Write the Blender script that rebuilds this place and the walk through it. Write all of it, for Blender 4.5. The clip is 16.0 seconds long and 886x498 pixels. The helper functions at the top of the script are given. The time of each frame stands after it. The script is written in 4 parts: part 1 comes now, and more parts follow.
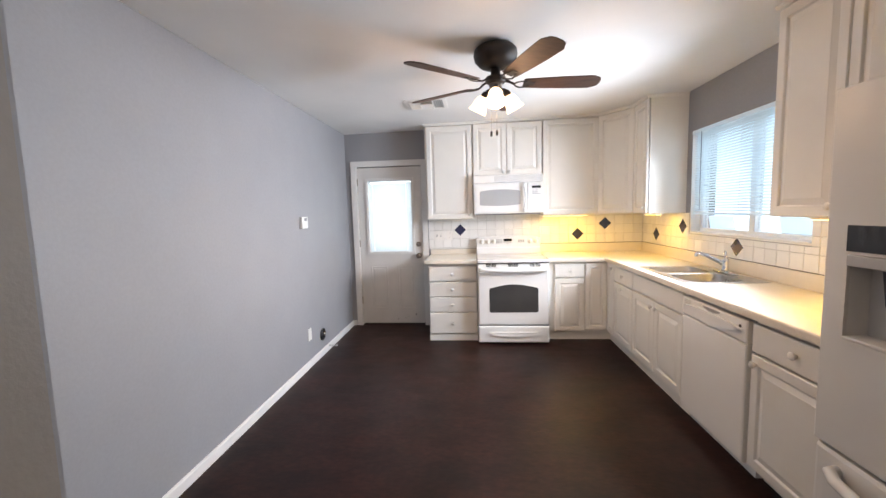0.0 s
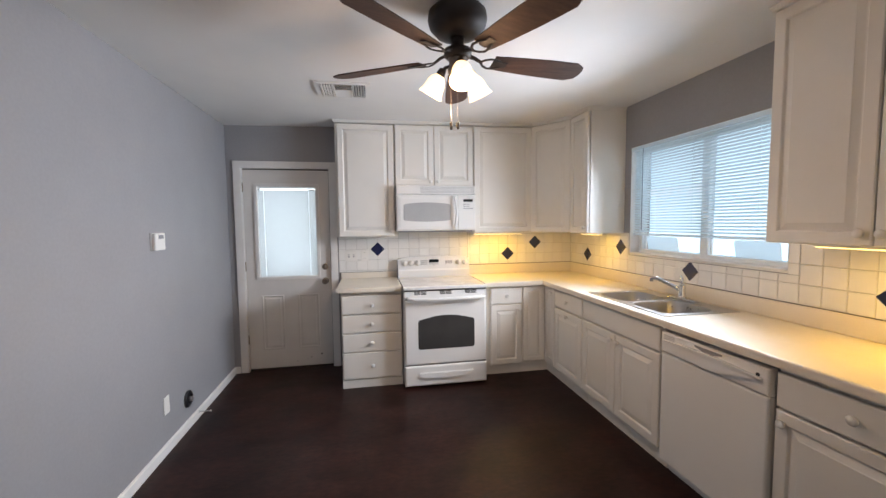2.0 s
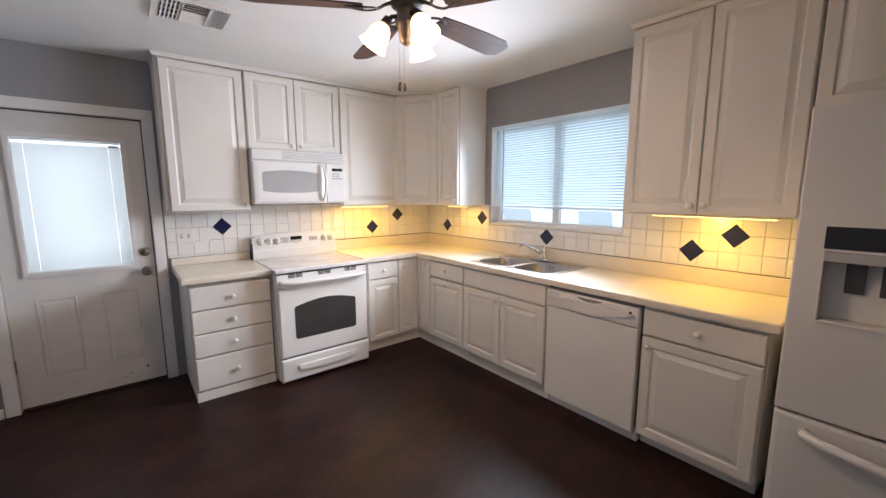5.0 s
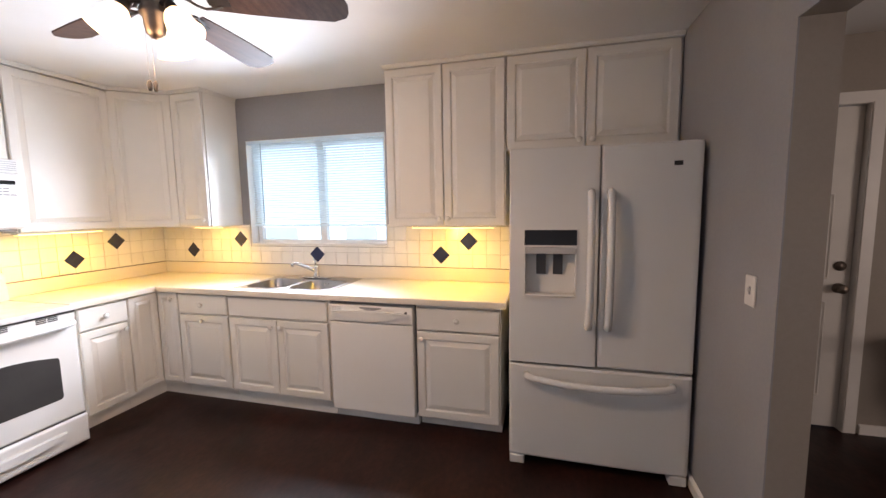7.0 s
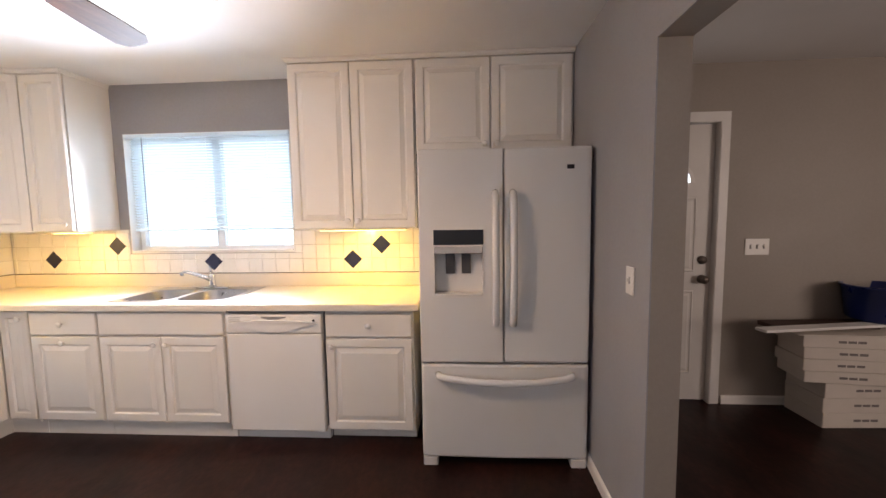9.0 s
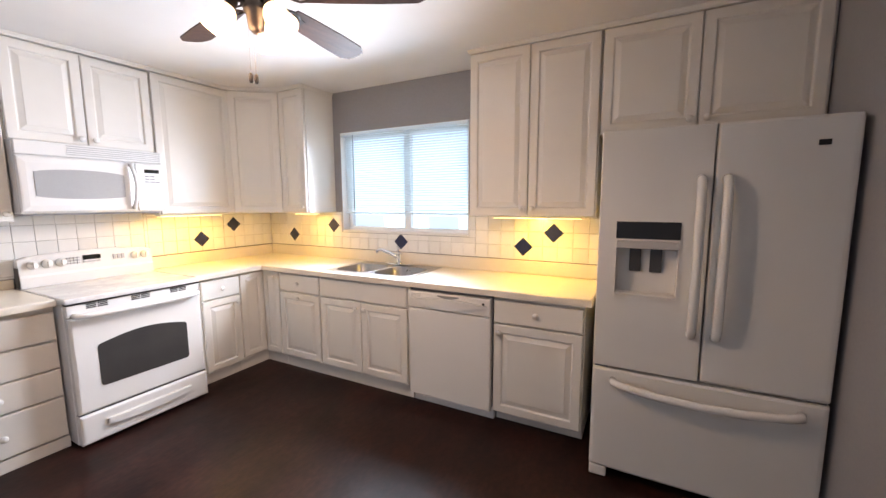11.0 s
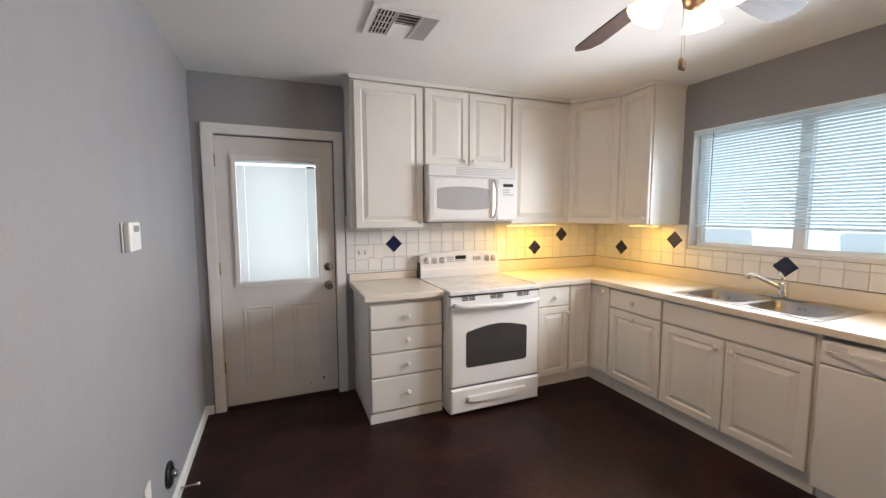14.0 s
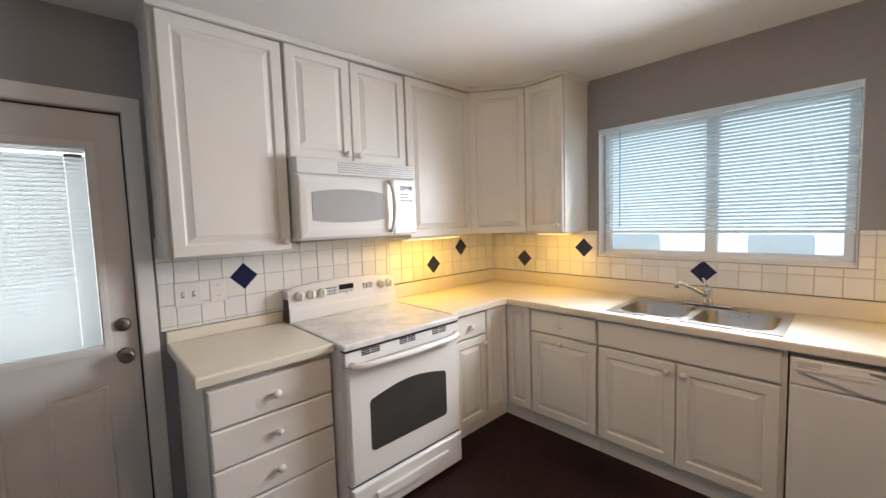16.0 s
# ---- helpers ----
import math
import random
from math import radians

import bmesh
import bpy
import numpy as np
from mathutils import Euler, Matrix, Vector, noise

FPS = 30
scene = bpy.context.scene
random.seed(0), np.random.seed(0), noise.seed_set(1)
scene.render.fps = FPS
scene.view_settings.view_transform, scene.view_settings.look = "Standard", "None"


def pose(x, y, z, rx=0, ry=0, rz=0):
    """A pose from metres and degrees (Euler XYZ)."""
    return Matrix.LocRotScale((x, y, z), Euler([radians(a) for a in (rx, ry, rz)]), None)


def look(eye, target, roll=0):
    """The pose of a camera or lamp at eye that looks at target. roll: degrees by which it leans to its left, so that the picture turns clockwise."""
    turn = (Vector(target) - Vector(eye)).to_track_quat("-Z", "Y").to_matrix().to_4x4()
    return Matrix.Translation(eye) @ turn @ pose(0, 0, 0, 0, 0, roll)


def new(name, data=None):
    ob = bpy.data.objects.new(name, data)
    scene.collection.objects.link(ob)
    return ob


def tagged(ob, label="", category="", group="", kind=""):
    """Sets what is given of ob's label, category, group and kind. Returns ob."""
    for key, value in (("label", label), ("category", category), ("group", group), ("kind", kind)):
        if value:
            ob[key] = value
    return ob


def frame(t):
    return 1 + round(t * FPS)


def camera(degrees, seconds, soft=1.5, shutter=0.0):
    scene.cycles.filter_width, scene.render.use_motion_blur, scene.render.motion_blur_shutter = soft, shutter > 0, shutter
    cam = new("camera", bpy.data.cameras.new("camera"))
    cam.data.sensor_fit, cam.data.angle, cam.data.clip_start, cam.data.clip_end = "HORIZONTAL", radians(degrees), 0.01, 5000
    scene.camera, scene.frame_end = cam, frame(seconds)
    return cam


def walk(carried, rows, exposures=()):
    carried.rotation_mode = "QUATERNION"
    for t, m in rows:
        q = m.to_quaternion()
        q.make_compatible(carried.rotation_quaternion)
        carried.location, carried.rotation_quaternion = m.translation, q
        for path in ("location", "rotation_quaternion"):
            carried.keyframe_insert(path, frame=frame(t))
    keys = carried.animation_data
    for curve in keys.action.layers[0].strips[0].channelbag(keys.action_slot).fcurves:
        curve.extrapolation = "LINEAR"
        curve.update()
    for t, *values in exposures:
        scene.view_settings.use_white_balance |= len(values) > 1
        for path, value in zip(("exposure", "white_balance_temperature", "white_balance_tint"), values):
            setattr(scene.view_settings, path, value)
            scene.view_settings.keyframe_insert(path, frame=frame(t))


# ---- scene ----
cam = camera(97.7, 16.0)
PATH = [
    (0, (0.07, 0.049, 1.445), (-0.106, 2.032, 1.253), -1.6),
    (0.5, (0.002, 0.296, 1.456), (-0.017, 2.288, 1.289), -1.5),
    (1, (-0.057, 0.457, 1.476), (0.077, 2.447, 1.338), -1.1),
    (1.5, (-0.184, 0.651, 1.48), (0.091, 2.629, 1.357), -0.7),
    (2, (-0.209, 0.788, 1.479), (0.159, 2.749, 1.344), -0.6),
    (2.5, (-0.205, 0.893, 1.494), (0.236, 2.838, 1.35), -0.6),
    (3, (-0.327, 1.05, 1.488), (0.38, 2.916, 1.346), -1.4),
    (3.5, (-0.419, 1.13, 1.475), (0.503, 2.892, 1.259), -1.1),
    (5.8, (-0.87, 1.206, 1.496), (0.63, 2.499, 1.217), -0.5),
    (6, (-0.876, 1.232, 1.493), (0.708, 2.421, 1.221), -0.8),
    (6.5, (-0.899, 1.279, 1.484), (0.886, 2.147, 1.244), -1.2),
    (7, (-0.913, 1.265, 1.491), (1.01, 1.775, 1.283), -0.9),
    (7.5, (-0.902, 1.243, 1.451), (1.076, 1.487, 1.286), -0.6),
    (8, (-0.886, 1.204, 1.452), (1.103, 1.327, 1.278), -0.8),
    (8.2, (-0.892, 1.201, 1.442), (1.098, 1.301, 1.27), -0.9),
    (10.3, (-0.834, 1.189, 1.463), (1.104, 1.633, 1.249), -0.6),
    (10.5, (-0.845, 1.212, 1.458), (1.059, 1.782, 1.241), -0.5),
    (11, (-0.842, 1.253, 1.466), (0.918, 2.17, 1.224), -0.2),
    (11.5, (-0.853, 1.267, 1.453), (0.706, 2.494, 1.204), -0.0),
    (12, (-0.882, 1.285, 1.455), (0.455, 2.75, 1.2), -0.0),
    (12.5, (-0.901, 1.298, 1.453), (0.21, 2.941, 1.196), -0.1),
    (13, (-0.905, 1.311, 1.457), (0.006, 3.074, 1.209), 0.1),
    (13.5, (-0.934, 1.443, 1.458), (-0.141, 3.266, 1.235), 0.2),
    (14, (-0.996, 1.712, 1.464), (-0.235, 3.552, 1.282), -0.1),
    (14.5, (-0.92, 1.958, 1.459), (-0.108, 3.779, 1.297), -0.5),
    (15, (-0.804, 2.179, 1.487), (0.117, 3.947, 1.33), -0.9),
    (15.5, (-0.78, 2.371, 1.474), (0.315, 4.038, 1.328), -1.4),
    (16, (-0.795, 2.543, 1.487), (0.571, 3.996, 1.339), -1.8),
]
EXPOSURES = [(t, stops + 0.04, 7000 if t < 13 else 7500, 23 if 5 < t < 12 else 19) for t, stops in ((0.0, 0.42), (1.5, -0.06), (3.0, -0.22), (3.7, -0.15), (5.8, 0.08), (7.0, 0.46), (8.2, 0.78), (10.3, 0.66), (11.5, 0.24), (12.5, 0.02), (13.5, -0.1), (15.0, 0.0), (16.0, -0.22))]
walk(cam, [(t, look(eye, target, roll)) for t, eye, target, roll in PATH], EXPOSURES)

SKY, SUN, WINDOW, DOORLIGHT, FARROOM, BULB, DOWN, STRIP, SHADE_GLOW = 0.06, 2.6, 56.0, 6.0, 32.0, 4.3, 6.2, 3.3, 2.4
BLADE_TURN, LAMP_TURN = 6.0, 26.0
# ---- light ----
world = bpy.data.worlds.new("sky")
world.use_nodes = True
scene.world = world
sky = world.node_tree.nodes.new("ShaderNodeTexSky")
sky.sky_type, sky.sun_disc = "NISHITA", False
sky.sun_elevation, sky.sun_rotation = radians(54), radians(178)
world.node_tree.links.new(sky.outputs[0], world.node_tree.nodes["Background"].inputs[0])
world.node_tree.nodes["Background"].inputs[1].default_value = SKY


def lamp(name, kind, m, energy, colour, **settings):
    data = bpy.data.lights.new(name, kind)
    data.energy, data.color = energy, colour
    for key, value in settings.items():
        if key == "size":
            data.size = value
        if key == "size_y":
            data.shape, data.size_y = "RECTANGLE", value
        if key == "radius":
            data.shadow_soft_size = value
        if key == "spread":
            data.spread = radians(value)
        if key == "angle":
            data.angle = radians(value)
        if key == "cone":
            data.spot_size, data.spot_blend = radians(value), 0.4
    ob = new(name, data)
    ob.matrix_world = m
    return ob


# the sun stands in the south, high
lamp("sun", "SUN", look((0.4, -8, 11), (0, 0, 0)), SUN, (1.0, 0.95, 0.88), angle=0.5)
# the sky's light in the kitchen window, the door's light and an added lamp for the unseen next room
lamp("window_sky", "AREA", look((2.32, 3.19, 1.72), (0, 3.19, 1.72)), 11.5, (0.52, 0.80, 1.0), size=1.5, size_y=1.0)
for k in range(6):
    lamp("window_light", "AREA", look((2.0445, 3.12, 1.4135 + 0.1075 * k), (0, 3.12, 1.0 + 0.1075 * k)), WINDOW / 6, (0.68, 0.84, 1.0), size=1.02, size_y=0.006, spread=122)
lamp("door_light", "AREA", look((-1.02, 5.12, 1.4), (-1.02, 0, 1.3)), DOORLIGHT, (0.8, 0.93, 1.0), size=0.6, size_y=0.95)
lamp("far_room_light", "AREA", look((-1.30, -3.62, 1.5), (0.2, 0, 1.4)), FARROOM, (1.0, 0.88, 0.77), size=1.7, size_y=1.1)
# bulbs of the ceiling fan
FAN = (0.205, 2.580)
for k in range(3):
    a = radians(LAMP_TURN + 120 * k)
    lamp("bulb", "POINT", pose(FAN[0] + 0.130 * math.cos(a), FAN[1] + 0.130 * math.sin(a), 2.04), BULB, (1.0, 0.66, 0.38), radius=0.03)
    lamp("bulb_beam", "SPOT", pose(FAN[0] + 0.130 * math.cos(a), FAN[1] + 0.130 * math.sin(a), 2.035), DOWN, (1.0, 0.76, 0.53), radius=0.025, cone=165)
# strips under the wall cabinets
lamp("strip_north", "AREA", look((1.10, 4.66, 1.352), (1.10, 4.68, 0)), STRIP, (1.0, 0.62, 0.07), size=0.5, size_y=0.06)
lamp("strip_corner", "AREA", look((1.82, 4.10, 1.352), (1.84, 4.10, 0)), STRIP * 0.45, (1.0, 0.62, 0.07), size=0.06, size_y=0.25)
lamp("strip_east", "AREA", look((1.82, 1.92, 1.346), (1.84, 1.92, 0)), STRIP, (1.0, 0.62, 0.07), size=0.06, size_y=0.6)

# ---- materials ----


def material(name, colour, rough=0.5, metal=0.0, mottle=0.0, scale=6.0, fine=0.0, fine_scale=120.0, bump=0.0, bump_scale=150.0, coat=0.0, shine=0.5, glow=None, per_piece=0.0, stretch=(1, 1, 1)):
    mat = bpy.data.materials.new(name)
    mat.use_nodes = True
    nodes, links = mat.node_tree.nodes, mat.node_tree.links
    shader = nodes["Principled BSDF"]
    shader.inputs["Roughness"].default_value = rough
    shader.inputs["Metallic"].default_value = metal
    shader.inputs["Specular IOR Level"].default_value = shine
    shader.inputs["Coat Weight"].default_value = coat
    shader.inputs["Coat Roughness"].default_value = 0.15
    coords = nodes.new("ShaderNodeTexCoord")
    mapping = nodes.new("ShaderNodeMapping")
    mapping.inputs["Scale"].default_value = stretch
    links.new(coords.outputs["Object"], mapping.inputs[0])

    def noise_of(size, detail):
        tex = nodes.new("ShaderNodeTexNoise")
        tex.inputs["Scale"].default_value, tex.inputs["Detail"].default_value = size, detail
        links.new(mapping.outputs[0], tex.inputs["Vector"])
        return tex

    def vary(source, amount, before):
        span = nodes.new("ShaderNodeMapRange")
        span.inputs["From Min"].default_value, span.inputs["From Max"].default_value = 0.25, 0.75
        span.inputs["To Min"].default_value, span.inputs["To Max"].default_value = 1 - amount, 1 + amount
        links.new(source, span.inputs["Value"])
        mix = nodes.new("ShaderNodeVectorMath")
        mix.operation = "MULTIPLY"
        links.new(before, mix.inputs[0])
        links.new(span.outputs[0], mix.inputs[1])
        return mix.outputs[0]

    rgb = nodes.new("ShaderNodeRGB")
    rgb.outputs[0].default_value = (*colour, 1)
    out = rgb.outputs[0]
    if mottle:
        out = vary(noise_of(scale, 4).outputs["Fac"], mottle, out)
    if fine:
        out = vary(noise_of(fine_scale, 2).outputs["Fac"], fine, out)
    if per_piece:
        info = nodes.new("ShaderNodeObjectInfo")
        out = vary(info.outputs["Random"], per_piece, out)
    links.new(out, shader.inputs["Base Color"])
    if mottle:
        span = nodes.new("ShaderNodeMapRange")
        span.inputs["To Min"].default_value, span.inputs["To Max"].default_value = max(0.02, rough - 0.08), rough + 0.08
        links.new(noise_of(scale * 2.3, 3).outputs["Fac"], span.inputs["Value"])
        links.new(span.outputs[0], shader.inputs["Roughness"])
    if bump:
        relief = nodes.new("ShaderNodeBump")
        relief.inputs["Strength"].default_value, relief.inputs["Distance"].default_value = bump, 0.004
        links.new(noise_of(bump_scale, 3).outputs["Fac"], relief.inputs["Height"])
        links.new(relief.outputs[0], shader.inputs["Normal"])
    if glow:
        shader.inputs["Emission Color"].default_value = (*glow[0], 1)
        shader.inputs["Emission Strength"].default_value = glow[1]
    return mat


M_WALL = material("grey_wall_paint", (0.292, 0.289, 0.298), 0.55, mottle=0.03, scale=2.5, fine=0.03, fine_scale=60, bump=0.10, bump_scale=130)
M_TAUPE = material("taupe_wall_paint", (0.30, 0.262, 0.228), 0.55, mottle=0.03, scale=2.5, fine=0.03, fine_scale=60, bump=0.10, bump_scale=130)
M_CEIL = material("white_ceiling_paint", (0.75, 0.732, 0.712), 0.8, mottle=0.04, scale=2, bump=0.10, bump_scale=60)
M_TRIM = material("white_trim_paint", (0.74, 0.72, 0.69), 0.4, mottle=0.04, scale=9, bump=0.05, bump_scale=40)
M_DOOR = material("off_white_door_paint", (0.66, 0.635, 0.60), 0.42, mottle=0.05, scale=5, fine=0.02, bump=0.06, bump_scale=80)
M_FLOOR = material("dark_brown_floor", (0.0205, 0.0064, 0.0047), 0.42, mottle=0.68, scale=2.6, fine=0.45, fine_scale=20, bump=0.14, bump_scale=30, shine=0.22, stretch=(1.0, 1.6, 1))
M_CAB = material("white_cabinet_foil", (0.74, 0.715, 0.665), 0.38, mottle=0.025, scale=5, bump=0.03, bump_scale=60)
M_COUNTER = material("beige_laminate", (0.72, 0.655, 0.555), 0.33, mottle=0.03, scale=8, fine=0.05, fine_scale=260)
M_TILE = material("white_glazed_tile", (0.76, 0.75, 0.72), 0.14, mottle=0.03, scale=14, bump=0.05, bump_scale=12, per_piece=0.035)
M_NAVY = material("navy_glazed_tile", (0.014, 0.018, 0.055), 0.15, mottle=0.2, scale=30, per_piece=0.1)
M_GROUT = material("grey_grout", (0.46, 0.44, 0.41), 0.85, mottle=0.15, scale=20, bump=0.2)
M_SEAL = material("dark_sealant", (0.10, 0.085, 0.07), 0.6, mottle=0.3, scale=25)
M_APPL = material("white_enamel", (0.76, 0.75, 0.725), 0.22, mottle=0.012, scale=4)
M_FRIDGE = material("white_textured_enamel", (0.72, 0.71, 0.68), 0.36, mottle=0.012, scale=4, bump=0.12, bump_scale=320)
M_PLASTIC = material("white_plastic", (0.74, 0.72, 0.68), 0.35, mottle=0.02)
M_GLASSTOP = material("white_ceramic_cooktop", (0.66, 0.65, 0.635), 0.10, mottle=0.16, scale=9, fine=0.05, fine_scale=70)
M_GREYPRINT = material("pale_grey_print", (0.50, 0.49, 0.48), 0.25, mottle=0.05)
M_OVEN = material("dark_oven_glass", (0.055, 0.052, 0.05), 0.08, mottle=0.12, scale=5)
M_MWGLASS = material("grey_microwave_screen", (0.40, 0.40, 0.395), 0.16, mottle=0.03, fine=0.10, fine_scale=500)
M_BLACK = material("black_plastic", (0.012, 0.012, 0.014), 0.3, mottle=0.1)
M_GREY = material("grey_plastic", (0.22, 0.22, 0.23), 0.4, mottle=0.08)
M_DARKGREY = material("dark_grey_plastic", (0.07, 0.07, 0.075), 0.35, mottle=0.08)
M_LED = material("dark_display", (0.01, 0.012, 0.012), 0.1, mottle=0.05)
M_STEEL = material("brushed_steel", (0.46, 0.45, 0.44), 0.30, metal=1.0, mottle=0.03, scale=9)
M_CHROME = material("chrome", (0.75, 0.75, 0.75), 0.10, metal=1.0, mottle=0.02)
M_NICKEL = material("aged_nickel", (0.20, 0.165, 0.14), 0.42, metal=1.0, mottle=0.15, scale=40)
M_BRONZE = material("dark_bronze_metal", (0.026, 0.019, 0.017), 0.5, metal=0.4, mottle=0.2, scale=20)
M_WALNUT = material("matt_dark_wood", (0.008, 0.006, 0.006), 0.75, mottle=0.3, scale=30, shine=0.2)
M_BLADE = material("dark_walnut_blade", (0.060, 0.032, 0.024), 0.58, mottle=0.3, scale=7, fine=0.2, fine_scale=60, shine=0.25, stretch=(1, 8, 8))
M_SHADE = material("lit_frosted_glass", (0.9, 0.85, 0.78), 0.4, glow=((1.0, 0.70, 0.38), SHADE_GLOW))
M_STRIP = material("lit_strip_diffuser", (0.9, 0.8, 0.6), 0.5, glow=((1.0, 0.68, 0.2), 6.0))
M_VINYL = material("white_vinyl", (0.80, 0.81, 0.81), 0.35, mottle=0.02)


def slat_material():
    """White vinyl that lets some light through."""
    mat = material("white_blind_slat", (0.82, 0.84, 0.84), 0.5, mottle=0.02)
    nodes, links = mat.node_tree.nodes, mat.node_tree.links
    through_it = nodes.new("ShaderNodeBsdfTranslucent")
    through_it.inputs[0].default_value = (0.86, 0.91, 0.93, 1)
    mix = nodes.new("ShaderNodeMixShader")
    mix.inputs[0].default_value = 0.72
    links.new(nodes["Principled BSDF"].outputs[0], mix.inputs[1])
    links.new(through_it.outputs[0], mix.inputs[2])
    links.new(mix.outputs[0], nodes["Material Output"].inputs[0])
    return mat


M_SLAT = slat_material()
M_CARD = material("white_cardboard", (0.60, 0.545, 0.48), 0.7, mottle=0.06, scale=6, bump=0.1, bump_scale=60)
M_BLUE = material("blue_plastic", (0.008, 0.022, 0.13), 0.3, mottle=0.1)
M_INK = material("grey_print", (0.16, 0.14, 0.13), 0.6, mottle=0.1)
# emission stands in for daylight behind the entry door's glass
M_GLOW_PANE = material("self_glowing_glass", (0.8, 0.85, 0.9), 0.2, glow=((0.75, 0.9, 1.0), 1.2))
M_BRASS = material("worn_brass_hinge", (0.30, 0.25, 0.18), 0.4, metal=0.8, mottle=0.2, scale=50)
M_RUBBER = material("dark_rubber_sweep", (0.03, 0.025, 0.02), 0.7, mottle=0.2)
M_GROUND = material("pale_concrete_ground", (0.42, 0.40, 0.37), 0.85, mottle=0.15, scale=1.2, bump=0.2, bump_scale=40)
M_STUCCO = material("pale_stucco", (0.55, 0.56, 0.57), 0.85, mottle=0.06, scale=1.5, bump=0.3, bump_scale=50)


def glass_material():
    mat = bpy.data.materials.new("window_glass")
    mat.use_nodes = True
    shader = mat.node_tree.nodes["Principled BSDF"]
    shader.inputs["Transmission Weight"].default_value = 1.0
    shader.inputs["Roughness"].default_value = 0.0
    shader.inputs["IOR"].default_value = 1.08
    return mat


M_GLASS = glass_material()

# ---- building helpers ----


def part(name, bm, mat, parent=None, label="", smooth=False):
    mesh = bpy.data.meshes.new(name)
    bmesh.ops.recalc_face_normals(bm, faces=bm.faces)
    bm.to_mesh(mesh)
    bm.free()
    mesh.materials.append(mat)
    for p in mesh.polygons:
        p.use_smooth = smooth
    ob = new(name, mesh)
    ob.parent = parent
    if label:
        tagged(ob, label)
    return ob


def thing(name, m, label, category, group="", kind=""):
    ob = new(name)
    ob.empty_display_size = 0.1
    ob.matrix_world = m
    return tagged(ob, label, category, group, kind)


def box(x0, x1, y0, y1, z0, z1, bevel=0.0, bm=None, seg=1):
    bm = bm or bmesh.new()
    made = bmesh.ops.create_cube(bm, size=1.0)["verts"]
    for v in made:
        v.co = Vector((x0 + (v.co.x + 0.5) * (x1 - x0), y0 + (v.co.y + 0.5) * (y1 - y0), z0 + (v.co.z + 0.5) * (z1 - z0)))
    if bevel:
        edges = {e for v in made for e in v.link_edges}
        bmesh.ops.bevel(bm, geom=list(edges), offset=bevel, segments=seg, affect="EDGES", profile=0.5)
    return bm


def cells(us, vs, skip, thick, place, bm=None):
    """A slab of grid cells with holes: place(u, v, w) gives a point, w runs from 0 to thick."""
    bm = bm or bmesh.new()
    store = {}

    def vert(i, j, w):
        if (i, j, w) not in store:
            store[i, j, w] = bm.verts.new(place(us[i], vs[j], thick * w))
        return store[i, j, w]

    full = {(i, j) for i in range(len(us) - 1) for j in range(len(vs) - 1) if not skip((us[i] + us[i + 1]) / 2, (vs[j] + vs[j + 1]) / 2)}
    for i, j in full:
        for w in (0, 1):
            bm.faces.new([vert(a, b, w) for a, b in ((i, j), (i + 1, j), (i + 1, j + 1), (i, j + 1))])
        for (di, dj), (p, q) in {(-1, 0): ((i, j), (i, j + 1)), (1, 0): ((i + 1, j), (i + 1, j + 1)), (0, -1): ((i, j), (i + 1, j)), (0, 1): ((i, j + 1), (i + 1, j + 1))}.items():
            if (i + di, j + dj) not in full:
                bm.faces.new([vert(*p, 0), vert(*q, 0), vert(*q, 1), vert(*p, 1)])
    return bm


def lathe(profile, m, seg=24, bm=None, turn=360.0):
    """Turns (radius, height) pairs about the local z axis of m."""
    bm = bm or bmesh.new()
    rings = []
    for r, h in profile:
        rings.append([bm.verts.new(m @ Vector((r * math.cos(radians(turn) * k / seg), r * math.sin(radians(turn) * k / seg), h))) for k in range(seg)])
    for a, b in zip(rings, rings[1:]):
        for k in range(seg):
            bm.faces.new([a[k], a[(k + 1) % seg], b[(k + 1) % seg], b[k]])
    for ring, r in ((rings[0], profile[0][0]), (rings[-1], profile[-1][0])):
        if r > 1e-4:
            bm.faces.new(ring)
    return bm


def tube(points, radius, seg=10, bm=None, flat=1.0, axis=None):
    """A round bar along points; flat squeezes it in local z; axis lies across a bar bent in one plane."""
    bm = bm or bmesh.new()
    pts = [Vector(p) for p in points]
    rings = []
    for n, p in enumerate(pts):
        way = (pts[min(n + 1, len(pts) - 1)] - pts[max(n - 1, 0)]).normalized()
        side = way.cross(Vector(axis) if axis else Vector((0, 0, 1)) if abs(way.z) < 0.9 else Vector((0, 1, 0))).normalized()
        over = side.cross(way)
        r = radius[n] if isinstance(radius, (list, tuple)) else radius
        rings.append([bm.verts.new(p + r * (math.cos(2 * math.pi * k / seg) * side + flat * math.sin(2 * math.pi * k / seg) * over)) for k in range(seg)])
    for a, b in zip(rings, rings[1:]):
        for k in range(seg):
            bm.faces.new([a[k], a[(k + 1) % seg], b[(k + 1) % seg], b[k]])
    bm.faces.new(rings[0])
    bm.faces.new(rings[-1])
    return bm


